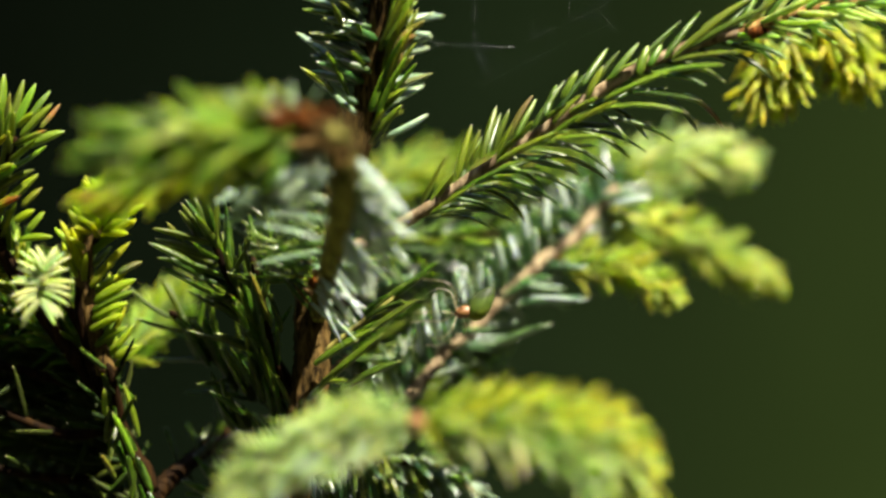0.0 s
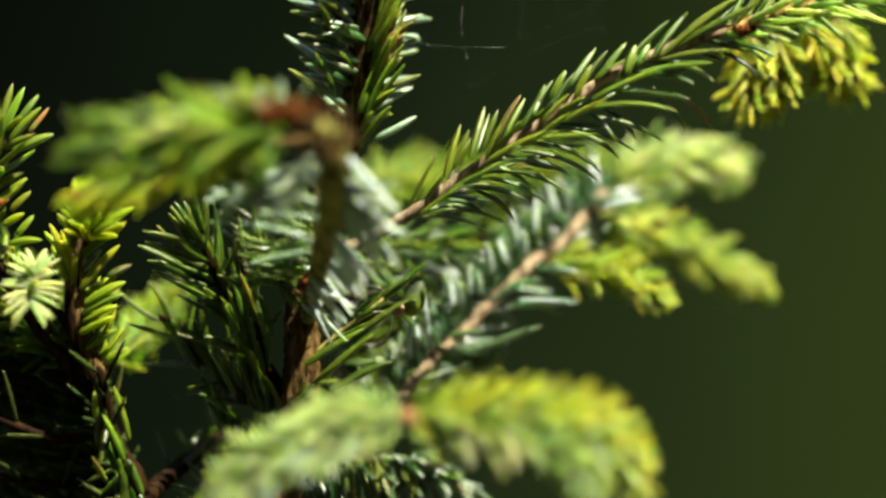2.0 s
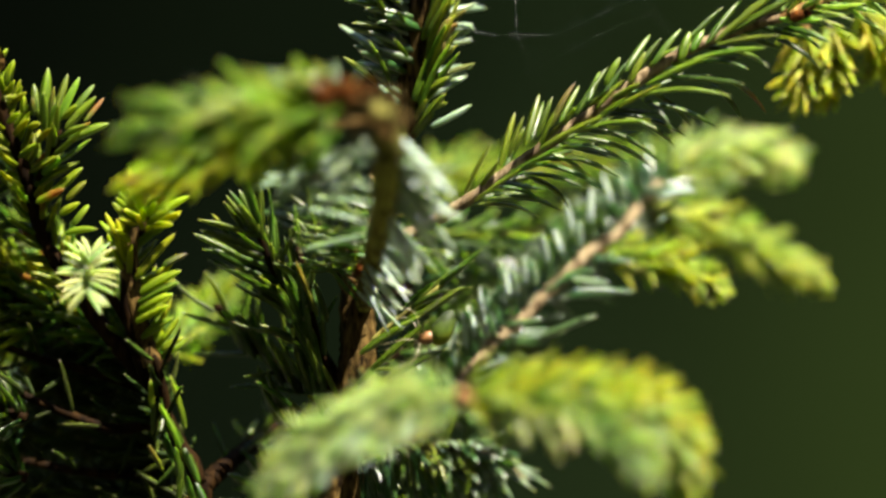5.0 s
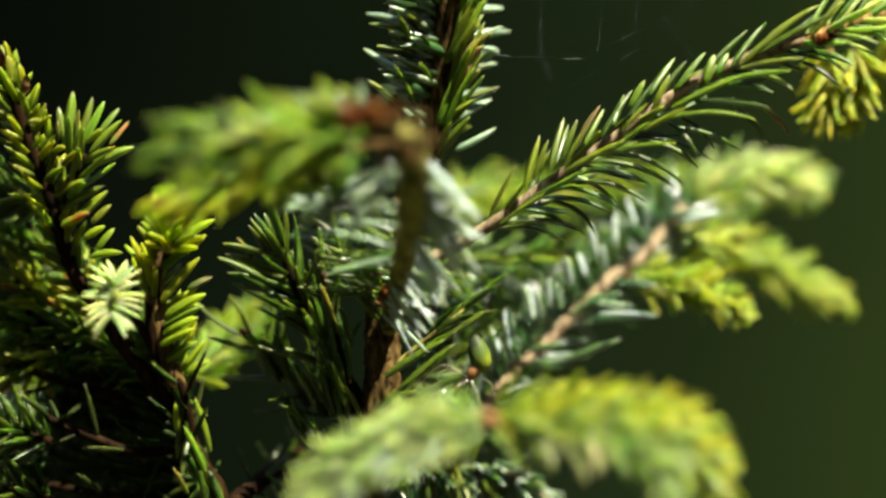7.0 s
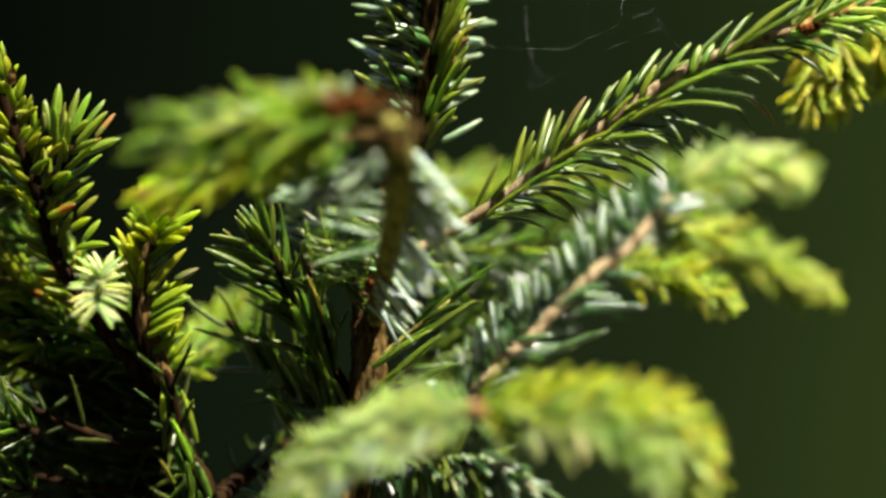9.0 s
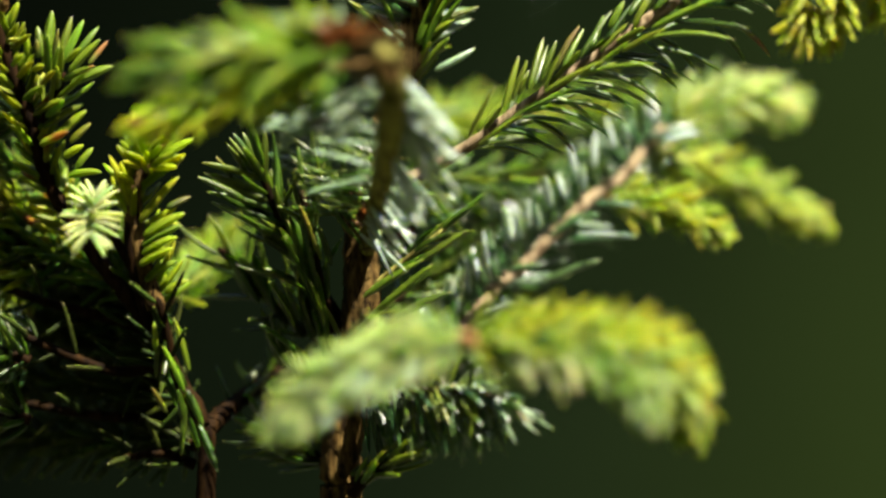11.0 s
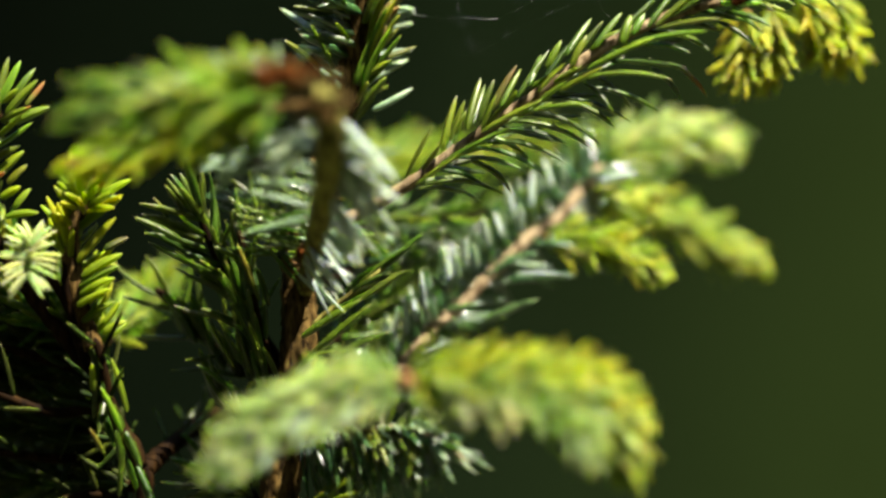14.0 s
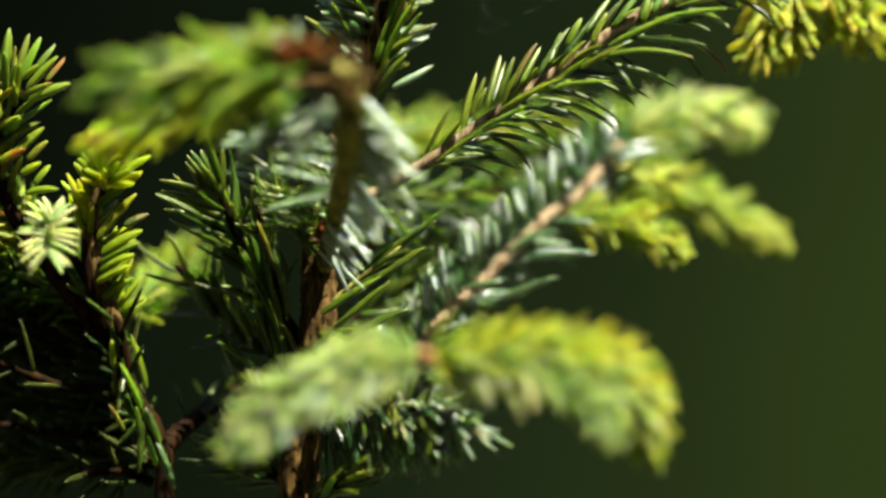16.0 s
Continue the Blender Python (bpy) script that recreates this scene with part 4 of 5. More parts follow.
blade(side_branch_ob, (10.3, -8.0, 463.7), (21.4, -13.0, 469.3), 1.4, "mature", 0.02)
blade(side_branch_ob, (15.2, -8.0, 468.5), (28.4, -13.0, 475.2), 1.5, "mature", 0.02)
blade(side_branch_ob, (26.1, -9.0, 473.4), (33.5, -14.0, 479.1), 1.4, "mature", 0.02)
blade(side_branch_ob, (32.2, -9.0, 477.3), (41.2, -14.0, 482.0), 1.4, "mature", 0.02)
blade(side_branch_ob, (38.3, -9.0, 482.2), (52.5, -14.0, 488.5), 1.5, "mature", 0.02)
blade(side_branch_ob, (53.0, -9.0, 490.7), (66.8, -12.0, 492.7), 1.4, "mature", 0.03)
blade(side_branch_ob, (49.3, -9.0, 488.1), (63.9, -14.0, 489.9), 1.4, "mature", 0.02)
blade(side_branch_ob, (44.5, -8.0, 483.9), (59.1, -13.0, 482.1), 1.4, "dark", 0.02)
blade(side_branch_ob, (33.5, -8.0, 478.8), (56.4, -13.0, 479.4), 1.4, "mature", 0.09)
blade(side_branch_ob, (27.4, -8.0, 473.7), (39.1, -14.0, 474.3), 1.1, "mature", 0.02)
blade(side_branch_ob, (20.0, -8.0, 471.8), (27.8, -13.0, 473.2), 1.1, "mature", 0.02)
# drooping needles, most in the dark copy: underside shade by colour
blade(side_branch_ob, (25.0, -4.0, 473.6), (41.6, -2.0, 465.4), 1.4, "dark", 0.1)
blade(side_branch_ob, (22.6, -4.0, 471.2), (40.3, -3.0, 464.2), 1.4, "mature", 0.1)
blade(side_branch_ob, (21.3, -5.0, 469.3), (34.7, -6.0, 464.9), 1.4, "dark", 0.1)
blade(side_branch_ob, (20.1, -5.0, 466.8), (33.5, -6.0, 461.8), 1.4, "dark", 0.08)
blade(side_branch_ob, (16.4, -4.0, 468.1), (26.2, -3.0, 461.8), 1.5, "mature", 0.1)
blade(side_branch_ob, (14.0, -5.0, 465.4), (29.8, -5.0, 458.7), 1.5, "dark", 0.1)
blade(side_branch_ob, (10.3, -5.0, 463.2), (24.9, -6.0, 460.0), 1.4, "dark", 0.08)
blade(side_branch_ob, (12.8, -4.0, 462.6), (21.9, -3.0, 455.3), 1.6, "mature", 0.12)
blade(side_branch_ob, (6.0, -3.0, 460.6), (16.4, -2.0, 456.3), 1.4, "dark", 0.12)
blade(side_branch_ob, (2.9, -3.0, 457.4), (20.1, -2.0, 455.2), 1.4, "dark", 0.12)
blade(side_branch_ob, (0.5, -2.0, 456.6), (15.2, -1.0, 454.0), 1.3, "mature", 0.1)
blade(side_branch_ob, (28.7, -3.0, 476.1), (48.5, 0.0, 470.7), 1.4, "dark", 0.1)
blade(side_branch_ob, (33.6, -4.0, 475.4), (44.7, -3.0, 469.1), 1.5, "dark", 0.1)
blade(side_branch_ob, (38.5, -4.0, 478.5), (54.6, 0.0, 472.9), 1.5, "mature", 0.08)
blade(side_branch_ob, (39.8, -3.0, 481.0), (48.3, 2.0, 473.8), 1.4, "dark", 0.08)
blade(side_branch_ob, (37.2, -7.0, 479.5), (43.7, -10.0, 472.0), 1.4, "dark", 0.1)
blade(side_branch_ob, (55.8, -3.0, 484.0), (64.5, 0.0, 476.6), 1.5, "mature", 0.08)
blade(side_branch_ob, (52.1, -3.0, 482.8), (59.1, 0.0, 475.4), 1.5, "dark", 0.08)
blade(side_branch_ob, (50.7, -6.0, 487.5), (60.2, -10.0, 485.4), 1.4, "dark", 0.08)
blade(side_branch_ob, (56.8, -6.0, 489.9), (64.5, -10.0, 485.9), 1.5, "mature", 0.08)
blade(side_branch_ob, (67.9, -5.0, 494.6), (78.0, -9.0, 491.1), 1.8, "dark", 0.08)
blade(side_branch_ob, (66.7, -5.0, 492.4), (75.1, -7.0, 486.4), 1.6, "dark", 0.08)
blade(side_branch_ob, (72.8, -6.0, 498.2), (83.0, -9.0, 496.0), 1.4, "mature", 0.06)
blade(side_branch_ob, (70.3, -6.0, 497.7), (78.9, -9.0, 494.3), 1.5, "dark", 0.06)
# on the leader, sage needles carry their whitish light in the colour
blade(leader_ob, (-10.5, -1.0, 481.7), (-2.3, -6.0, 494.3), 2.3, "mature", 0.02)
blade(leader_ob, (-11.1, -1.0, 480.2), (-4.6, -3.0, 484.5), 2.0, "mature", 0.02)
blade(leader_ob, (-9.9, 3.0, 480.2), (-0.4, 8.0, 485.5), 2.7, "sage", 0.02)
blade(leader_ob, (-12.3, 0.0, 472.4), (-5.2, -4.0, 480.9), 2.3, "mature", 0.02)
blade(leader_ob, (-11.7, -2.0, 475.4), (-9.2, -6.0, 479.6), 1.6, "mature", 0.02)
blade(leader_ob, (-8.9, -1.0, 493.9), (-1.8, -7.0, 505.7), 2.7, "mature", 0.02)
blade(leader_ob, (-9.3, 0.0, 492.6), (-0.4, -3.0, 499.2), 2.5, "dry", 0.02)
blade(leader_ob, (-8.5, -2.0, 491.2), (-2.3, -6.0, 496.0), 3.2, "dry", 0.03)
blade(leader_ob, (-10.7, -1.0, 485.9), (-3.3, 0.0, 491.6), 1.6, "mature", 0.02)
blade(leader_ob, (-8.2, -1.0, 502.4), (-3.0, -5.0, 510.6), 2.4, "mature", 0.02)
blade(leader_ob, (-6.8, 6.0, 492.1), (0.6, 14.0, 493.9), 2.7, "sage", 0.02)
blade(leader_ob, (-8.0, 6.0, 499.0), (3.8, 15.0, 501.0), 2.7, "sage", 0.02)
blade(leader_ob, (-7.4, 6.0, 504.7), (2.2, 15.0, 506.1), 2.7, "sage", 0.02)
blade(leader_ob, (-8.0, 4.0, 494.6), (0.9, 12.0, 497.0), 2.7, "sage", 0.02)
blade(leader_ob, (-7.8, 4.0, 486.0), (0.4, 11.0, 487.7), 2.1, "sage", 0.02)
blade(leader_ob, (-16.9, -2.0, 482.8), (-21.7, -6.0, 492.1), 1.5, "mature", 0.02)
blade(leader_ob, (-20.1, -2.0, 483.3), (-27.4, -5.0, 488.8), 1.7, "mature", 0.02)
blade(leader_ob, (-17.3, 3.0, 488.2), (-28.8, 9.0, 496.9), 2.4, "sage", 0.02)
blade(leader_ob, (-16.6, -2.0, 494.8), (-25.5, -6.0, 496.1), 1.7, "mature", 0.02)
blade(leader_ob, (-15.6, -1.0, 496.5), (-22.7, -5.0, 499.5), 1.7, "mature", 0.02)
blade(leader_ob, (-16.0, -1.0, 499.4), (-27.3, -2.0, 501.4), 1.9, "mature", 0.02)
blade(leader_ob, (-17.6, -3.0, 496.3), (-20.9, -8.0, 503.0), 1.9, "mature", 0.02)
blade(leader_ob, (-14.6, -2.0, 499.8), (-19.2, -7.0, 503.1), 2.0, "mature", 0.02)
blade(leader_ob, (-15.6, -1.0, 502.6), (-22.7, -4.0, 507.1), 2.1, "mature", 0.02)
blade(leader_ob, (-15.1, -1.0, 492.8), (-21.6, 0.0, 494.8), 1.7, "mature", 0.02)
blade(leader_ob, (-15.2, -1.0, 490.1), (-20.1, -0.0, 493.4), 1.6, "mature", 0.02)
blade(leader_ob, (-16.9, 4.0, 501.4), (-28.2, 10.0, 504.7), 2.1, "sage", 0.02)
blade(leader_ob, (-14.1, -2.0, 504.3), (-22.4, -6.0, 510.1), 2.0, "mature", 0.02)
blade(leader_ob, (-14.6, -1.0, 507.8), (-26.0, -0.0, 511.9), 1.9, "mature", 0.02)
blade(leader_ob, (-14.1, -4.0, 496.2), (-15.5, -9.0, 498.2), 1.2, "mature", 0.02)
blade(leader_ob, (-13.5, -3.0, 488.9), (-16.3, -8.0, 492.4), 1.5, "mature", 0.02)
blade(tuft_ob, (-71.9, -3.0, 454.7), (-74.2, -5.0, 460.3), 2.3, "gold", 0.02)
blade(tuft_ob, (-71.0, -3.0, 456.9), (-71.7, -2.0, 463.1), 2.1, "gold", 0.02)
blade(tuft_ob, (-74.4, -2.0, 453.5), (-77.5, -3.0, 457.4), 2.0, "gold", 0.02)
blade(tuft_ob, (-75.1, -2.0, 446.1), (-79.1, -3.0, 455.2), 2.1, "gold", 0.02)
blade(tuft_ob, (-70.6, -6.0, 453.3), (-70.6, -9.0, 455.9), 1.4, "gold", 0.02)
blade(tuft_ob, (-69.7, -3.0, 456.4), (-66.5, -8.0, 458.8), 1.8, "gold", 0.02)
blade(tuft_ob, (-68.6, -1.0, 457.2), (-64.1, 2.0, 464.5), 2.4, "gold", 0.02)
blade(tuft_ob, (-67.3, -1.0, 456.0), (-62.4, 1.0, 463.0), 2.3, "gold", 0.02)
blade(tuft_ob, (-68.4, -3.0, 454.4), (-60.6, -4.0, 458.8), 2.3, "gold", 0.02)
blade(tuft_ob, (-69.8, -4.0, 452.7), (-64.7, -9.0, 455.6), 2.1, "gold", 0.02)
blade(tuft_ob, (-66.8, -1.0, 452.5), (-63.0, 0.0, 455.0), 2.1, "gold", 0.02)
blade(tuft_ob, (-72.4, -3.0, 440.7), (-63.9, -3.0, 450.6), 2.7, "gold", 0.03)
blade(tuft_ob, (-66.7, -1.0, 443.7), (-61.5, 0.0, 446.3), 2.1, "dry", 0.02)
blade(tuft_ob, (-71.4, -3.0, 437.5), (-62.5, -4.0, 442.6), 2.9, "gold", 0.04)
blade(tuft_ob, (-71.9, -3.0, 435.5), (-63.0, -4.0, 440.0), 2.6, "gold", 0.05)
blade(tuft_ob, (-71.9, -3.0, 433.8), (-64.1, -5.0, 437.4), 2.4, "gold", 0.05)
blade(tuft_ob, (-72.4, -3.0, 431.4), (-64.9, -5.0, 435.0), 2.4, "gold", 0.05)
blade(tuft_ob, (-71.2, -2.0, 427.9), (-64.3, -3.0, 432.3), 2.3, "gold", 0.05)
blade(tuft_ob, (-67.2, 0.0, 425.3), (-61.9, -0.0, 428.2), 2.3, "gold", 0.04)
blade(edge, (-102.6, -3.0, 488.0), (-103.1, -4.0, 492.6), 2.4, "olive", 0.02)
blade(edge, (-101.1, -3.0, 482.0), (-103.5, -6.0, 487.0), 2.3, "olive", 0.02)
blade(edge, (-100.9, -3.0, 482.5), (-98.8, -4.0, 488.4), 2.4, "olive", 0.02)
blade(edge, (-104.9, -2.0, 488.3), (-106.0, -2.0, 494.7), 2.0, "olive", 0.02)
blade(edge, (-104.8, -3.0, 486.0), (-107.3, -5.0, 492.0), 2.1, "olive", 0.02)
blade(edge, (-105.1, -3.0, 482.1), (-108.8, -5.0, 486.8), 2.1, "olive", 0.02)
blade(edge, (-93.5, -2.0, 461.2), (-84.7, -2.0, 466.3), 2.4, "olive", 0.04)
blade(edge, (-91.6, -2.0, 458.0), (-84.0, -2.0, 465.1), 2.7, "olive", 0.02)
blade(edge, (-87.6, -2.0, 458.0), (-83.3, -1.0, 462.2), 2.1, "olive", 0.02)
blade(edge, (-89.1, -2.0, 454.8), (-84.6, -3.0, 457.4), 2.1, "olive", 0.02)
blade(edge, (-86.3, -1.0, 452.6), (-82.8, -0.0, 457.0), 2.1, "olive", 0.02)
blade(edge, (-87.9, -2.0, 450.6), (-80.6, -4.0, 451.5), 2.0, "olive", 0.06)
blade(edge, (-97.1, -3.0, 476.6), (-96.6, -4.0, 480.7), 1.8, "olive", 0.02)
blade(edge, (-95.6, -4.0, 473.6), (-92.8, -8.0, 474.3), 2.0, "olive", 0.02)
blade(edge, (-93.6, -4.0, 470.6), (-90.3, -8.0, 473.3), 2.0, "olive", 0.02)
blade(edge, (-97.1, -4.0, 480.0), (-100.6, -8.0, 480.0), 1.7, "olive", 0.02)
blade(edge, (-99.9, -5.0, 474.5), (-97.3, -9.0, 476.7), 1.8, "olive", 0.02)
blade(fan_ob, (-92.9, -2.0, 474.5), (-91.7, -1.0, 486.8), 2.4, "green", 0.02)
blade(fan_ob, (-91.6, -2.0, 475.7), (-90.2, -3.0, 482.6), 1.7, "dry", 0)
blade(fan_ob, (-92.5, -3.0, 472.8), (-92.2, -7.0, 481.2), 1.8, "green", 0.02)
blade(fan_ob, (-90.2, -1.0, 475.4), (-87.6, 1.0, 485.7), 2.0, "green", 0.02)
blade(fan_ob, (-89.2, -2.0, 475.3), (-84.8, -1.0, 484.8), 2.6, "green", 0.02)
blade(fan_ob, (-86.2, -1.0, 477.2), (-81.8, 1.0, 483.3), 2.1, "green", 0.02)
blade(fan_ob, (-87.8, -3.0, 473.1), (-80.9, -4.0, 480.4), 2.3, "green", 0.02)
blade(fan_ob, (-83.7, -1.0, 475.2), (-79.7, 1.0, 480.4), 1.7, "dry", 0)
blade(fan_ob, (-88.2, -5.0, 475.5), (-84.8, -8.0, 478.2), 1.8, "green", 0.02)
blade(fan_ob, (-87.1, -3.0, 470.9), (-78.2, -4.0, 474.5), 2.7, "green", 0.02)
blade(fan_ob, (-93.8, -2.0, 476.4), (-94.9, -1.0, 483.4), 2.0, "green", 0.02)
blade(fan_ob, (-94.9, -2.0, 476.4), (-94.9, -3.0, 480.3), 1.8, "dry", 0)
blade(fan_ob, (-89.0, -4.0, 471.4), (-82.8, -8.0, 474.0), 2.0, "green", 0.02)
blade(centre_ob, (-49.8, -2.0, 445.6), (-59.9, -4.0, 450.5), 2.0, "dark", 0.02)
blade(centre_ob, (-45.6, 0.0, 439.0), (-57.1, -2.0, 445.2), 1.9, "dark", 0.02)
blade(centre_ob, (-49.0, 0.0, 451.0), (-53.5, -2.0, 457.6), 1.7, "dark", 0.02)
blade(centre_ob, (-47.0, 0.0, 452.0), (-52.3, -1.0, 460.1), 1.9, "dark", 0.02)
blade(centre_ob, (-45.5, 0.0, 450.7), (-45.5, 0.0, 460.9), 1.7, "dark", 0.02)
blade(centre_ob, (-52.4, 0.0, 450.3), (-56.0, -2.0, 454.9), 1.5, "dry", 0)
blade(centre_ob, (-33.6, -3.0, 444.0), (-38.5, -6.0, 452.2), 1.6, "dark", 0.02)
blade(centre_ob, (-28.9, -4.0, 440.5), (-35.1, -9.0, 461.4), 1.5, "dark", -0.05)
blade(centre_ob, (-32.9, -4.0, 432.5), (-37.6, -8.0, 444.5), 1.6, "dry", 0)
blade(centre_ob, (-30.9, -3.0, 431.3), (-33.8, -6.0, 440.0), 1.7, "dark", 0.02)
blade(centre_ob, (-38.0, -4.0, 431.7), (-41.4, -8.0, 437.6), 1.5, "dark", 0.02)
blade(centre_ob, (-38.0, -4.0, 420.0), (-41.6, -9.0, 428.1), 1.6, "dark", 0.02)
blade(centre_ob, (-27.7, -3.0, 442.0), (-28.9, -6.0, 451.2), 1.1, "dark", 0.02)
blade(centre_ob, (-37.4, 0.0, 441.4), (-42.7, -3.0, 444.2), 1.6, "dark", 0.02)
blade(centre_ob, (-35.1, -2.0, 427.9), (-40.2, -4.0, 434.0), 1.7, "dark", 0.02)
blade(centre_ob, (-33.9, -2.0, 421.7), (-38.7, -5.0, 432.0), 1.9, "dark", 0.02)
blade(centre_ob, (-32.5, -2.0, 418.1), (-35.3, -5.0, 427.8), 1.9, "dark", 0.02)
blade(centre_ob, (-38.9, -1.0, 413.2), (-46.5, -4.0, 418.6), 1.5, "dark", 0.02)
blade(centre_ob, (-38.9, -1.0, 418.1), (-44.3, -3.0, 427.9), 1.6, "dark", 0.02)
blade(centre_ob, (-35.2, 0.0, 437.7), (-39.5, 0.0, 442.7), 1.6, "dark", 0.02)
blade(centre_ob, (-29.0, -2.0, 415.6), (-32.3, -6.0, 422.4), 1.6, "dark", 0.02)
blade(centre_ob, (-35.4, 6.0, 456.2), (-40.4, 8.0, 459.8), 1.9, "dark", 0.02)
blade(centre_ob, (-35.6, 5.0, 451.2), (-40.1, 6.0, 455.5), 1.9, "dark", 0.02)
blade(trunk, (-23.8, -3.0, 424.4), (-10.6, -6.0, 432.6), 2.3, "mature", 0.02)
blade(trunk, (-11.8, -5.0, 432.0), (-1.4, -6.0, 438.9), 1.9, "dark", 0)
blade(trunk, (-25.1, -3.0, 416.8), (-8.6, -7.0, 431.6), 2.1, "mature", 0.02)
blade(trunk, (-18.0, -3.0, 419.0), (-4.7, -5.0, 425.5), 2.3, "dark", 0.04)
blade(trunk, (-6.2, -2.0, 439.4), (2.7, -5.0, 447.0), 1.9, "dark", 0)
blade(trunk, (-21.6, -4.0, 420.5), (-16.1, -8.0, 421.3), 1.1, "mature", 0.02)
blade(back, (10.4, 30.0, 437.6), (6.6, 28.0, 444.9), 2.1, "gloss", 0.02)
blade(back, (14.2, 32.0, 440.4), (11.3, 30.0, 446.4), 2.0, "gloss", 0.02)
blade(back, (16.3, 34.0, 443.3), (13.7, 32.0, 448.9), 1.9, "gloss", 0.02)
blade(back, (3.7, 25.0, 429.5), (1.5, 22.0, 434.7), 2.0, "gloss", 0.02)
blade(back, (8.6, 28.0, 432.8), (4.8, 26.0, 438.8), 2.0, "gloss", 0.02)
blade(back, (20.3, 38.0, 448.3), (16.3, 36.0, 455.4), 2.0, "gloss", 0.02)
blade(back, (25.9, 40.0, 452.4), (23.5, 38.0, 458.2), 2.1, "gloss", 0.02)
blade(back, (15.6, 28.0, 428.2), (28.4, 26.0, 433.2), 2.1, "gloss", 0.02)
blade(back, (22.1, 34.0, 437.7), (36.7, 32.0, 438.6), 2.3, "gloss", 0.02)
blade(back, (27.3, 38.0, 446.2), (36.7, 36.0, 445.4), 1.9, "gloss", 0.02)
blade(back, (39.1, 44.0, 461.3), (51.3, 42.0, 462.2), 2.7, "gloss", 0.02)
blade(back, (37.1, 44.0, 460.3), (33.9, 42.0, 465.1), 2.4, "gloss", 0.02)
blade(back, (33.9, 42.0, 456.1), (30.2, 40.0, 460.1), 2.0, "gloss", 0.02)
blade(back, (17.0, 32.0, 438.4), (24.8, 30.0, 443.4), 1.9, "gloss", 0.02)
blade(cluster_ob, (-17.1, -10.0, 404.2), (-15.8, -12.0, 390.8), 1.1, "blue", 0.02)
blade(cluster_ob, (-15.9, -11.0, 403.0), (-12.8, -13.0, 389.0), 1.1, "blue", 0.02)
blade(cluster_ob, (-14.5, -11.0, 401.0), (-13.2, -13.0, 389.4), 1.1, "blue", 0.02)
blade(cluster_ob, (-13.8, -11.0, 402.3), (-9.3, -14.0, 390.1), 1.2, "blue", 0.02)
blade(cluster_ob, (-21.7, -6.0, 401.0), (-18.5, -9.0, 396.6), 1.3, "blue", 0.02)
blade(cluster_ob, (-20.8, -6.0, 398.6), (-17.5, -8.0, 394.8), 1.2, "blue", 0.02)
blade(cluster_ob, (-11.6, -13.0, 403.2), (-8.4, -17.0, 400.2), 1.2, "blue", 0.02)
blade(cluster_ob, (-7.7, -15.0, 402.3), (-3.3, -19.0, 399.5), 1.3, "blue", 0.02)
blade(cluster_ob, (-5.8, -15.0, 398.4), (-3.4, -19.0, 395.7), 1.3, "blue", 0.02)
blade(cluster_ob, (-2.4, -18.0, 398.7), (1.8, -22.0, 393.3), 1.6, "blue", 0.02)
blade(cluster_ob, (-1.3, -18.0, 400.3), (1.8, -23.0, 396.8), 1.6, "blue", 0.02)
blade(cluster_ob, (-0.1, -20.0, 406.3), (7.7, -26.0, 403.1), 1.9, "blue", 0.02)
blade(cluster_ob, (2.4, -20.0, 402.8), (7.8, -26.0, 397.6), 2.0, "blue", 0.02)
blade(cluster_ob, (-1.9, -18.0, 404.4), (2.0, -23.0, 401.0), 1.7, "blue", 0.02)
blade(cluster_ob, (7.2, -22.0, 403.3), (10.8, -26.0, 402.3), 1.2, "blue", 0.02)
blade(cluster_ob, (7.5, -22.0, 401.6), (11.5, -25.0, 397.5), 1.7, "dry", 0.02)
blade(cluster_ob, (3.9, -20.0, 400.8), (6.0, -23.0, 395.8), 1.5, "blue", 0.02)
blade(cluster_ob, (1.5, -18.0, 398.4), (3.7, -22.0, 393.8), 1.5, "blue", 0.02)
blade(cluster_ob, (-6.8, -14.0, 397.9), (-4.9, -16.0, 390.2), 1.2, "blue", 0.02)
blade(cluster_ob, (-8.7, -13.0, 398.4), (-7.7, -15.0, 390.2), 1.1, "blue", 0.02)
blade(cluster_ob, (-13.1, -12.0, 405.0), (-10.1, -17.0, 402.9), 1.3, "blue", 0.02)
blade(cluster_ob, (-15.5, -11.0, 404.4), (-13.1, -15.0, 402.3), 1.3, "blue", 0.02)
blade(cluster_ob, (-17.7, -10.0, 400.5), (-17.0, -11.0, 394.5), 1.1, "blue", 0.02)
blade(cluster_ob, (-11.6, -12.0, 398.1), (-11.4, -12.0, 392.0), 1.1, "blue", 0.02)
blade(cluster_ob, (-23.2, -4.0, 383.8), (-9.0, -8.0, 396.8), 2.0, "mature", 0.02)
blade(cluster_ob, (-26.5, -2.0, 385.7), (-22.0, -4.0, 389.0), 2.0, "dark", 0.03)
blade(tuft_ob, (-61.6, -4.0, 408.4), (-64.9, -6.0, 420.1), 1.7, "green", 0.02)
blade(tuft_ob, (-62.6, -5.0, 404.0), (-67.1, -8.0, 413.9), 1.8, "green", 0.02)
blade(tuft_ob, (-68.9, -4.0, 413.0), (-69.0, -6.0, 418.9), 1.7, "yellow", 0)
blade(tuft_ob, (-66.4, -5.0, 399.3), (-69.4, -8.0, 404.9), 1.5, "dry", 0)
blade(trunk, (-17.6, -4.0, 408.4), (-21.4, -8.0, 402.9), 0.8, "mature", 0.02)
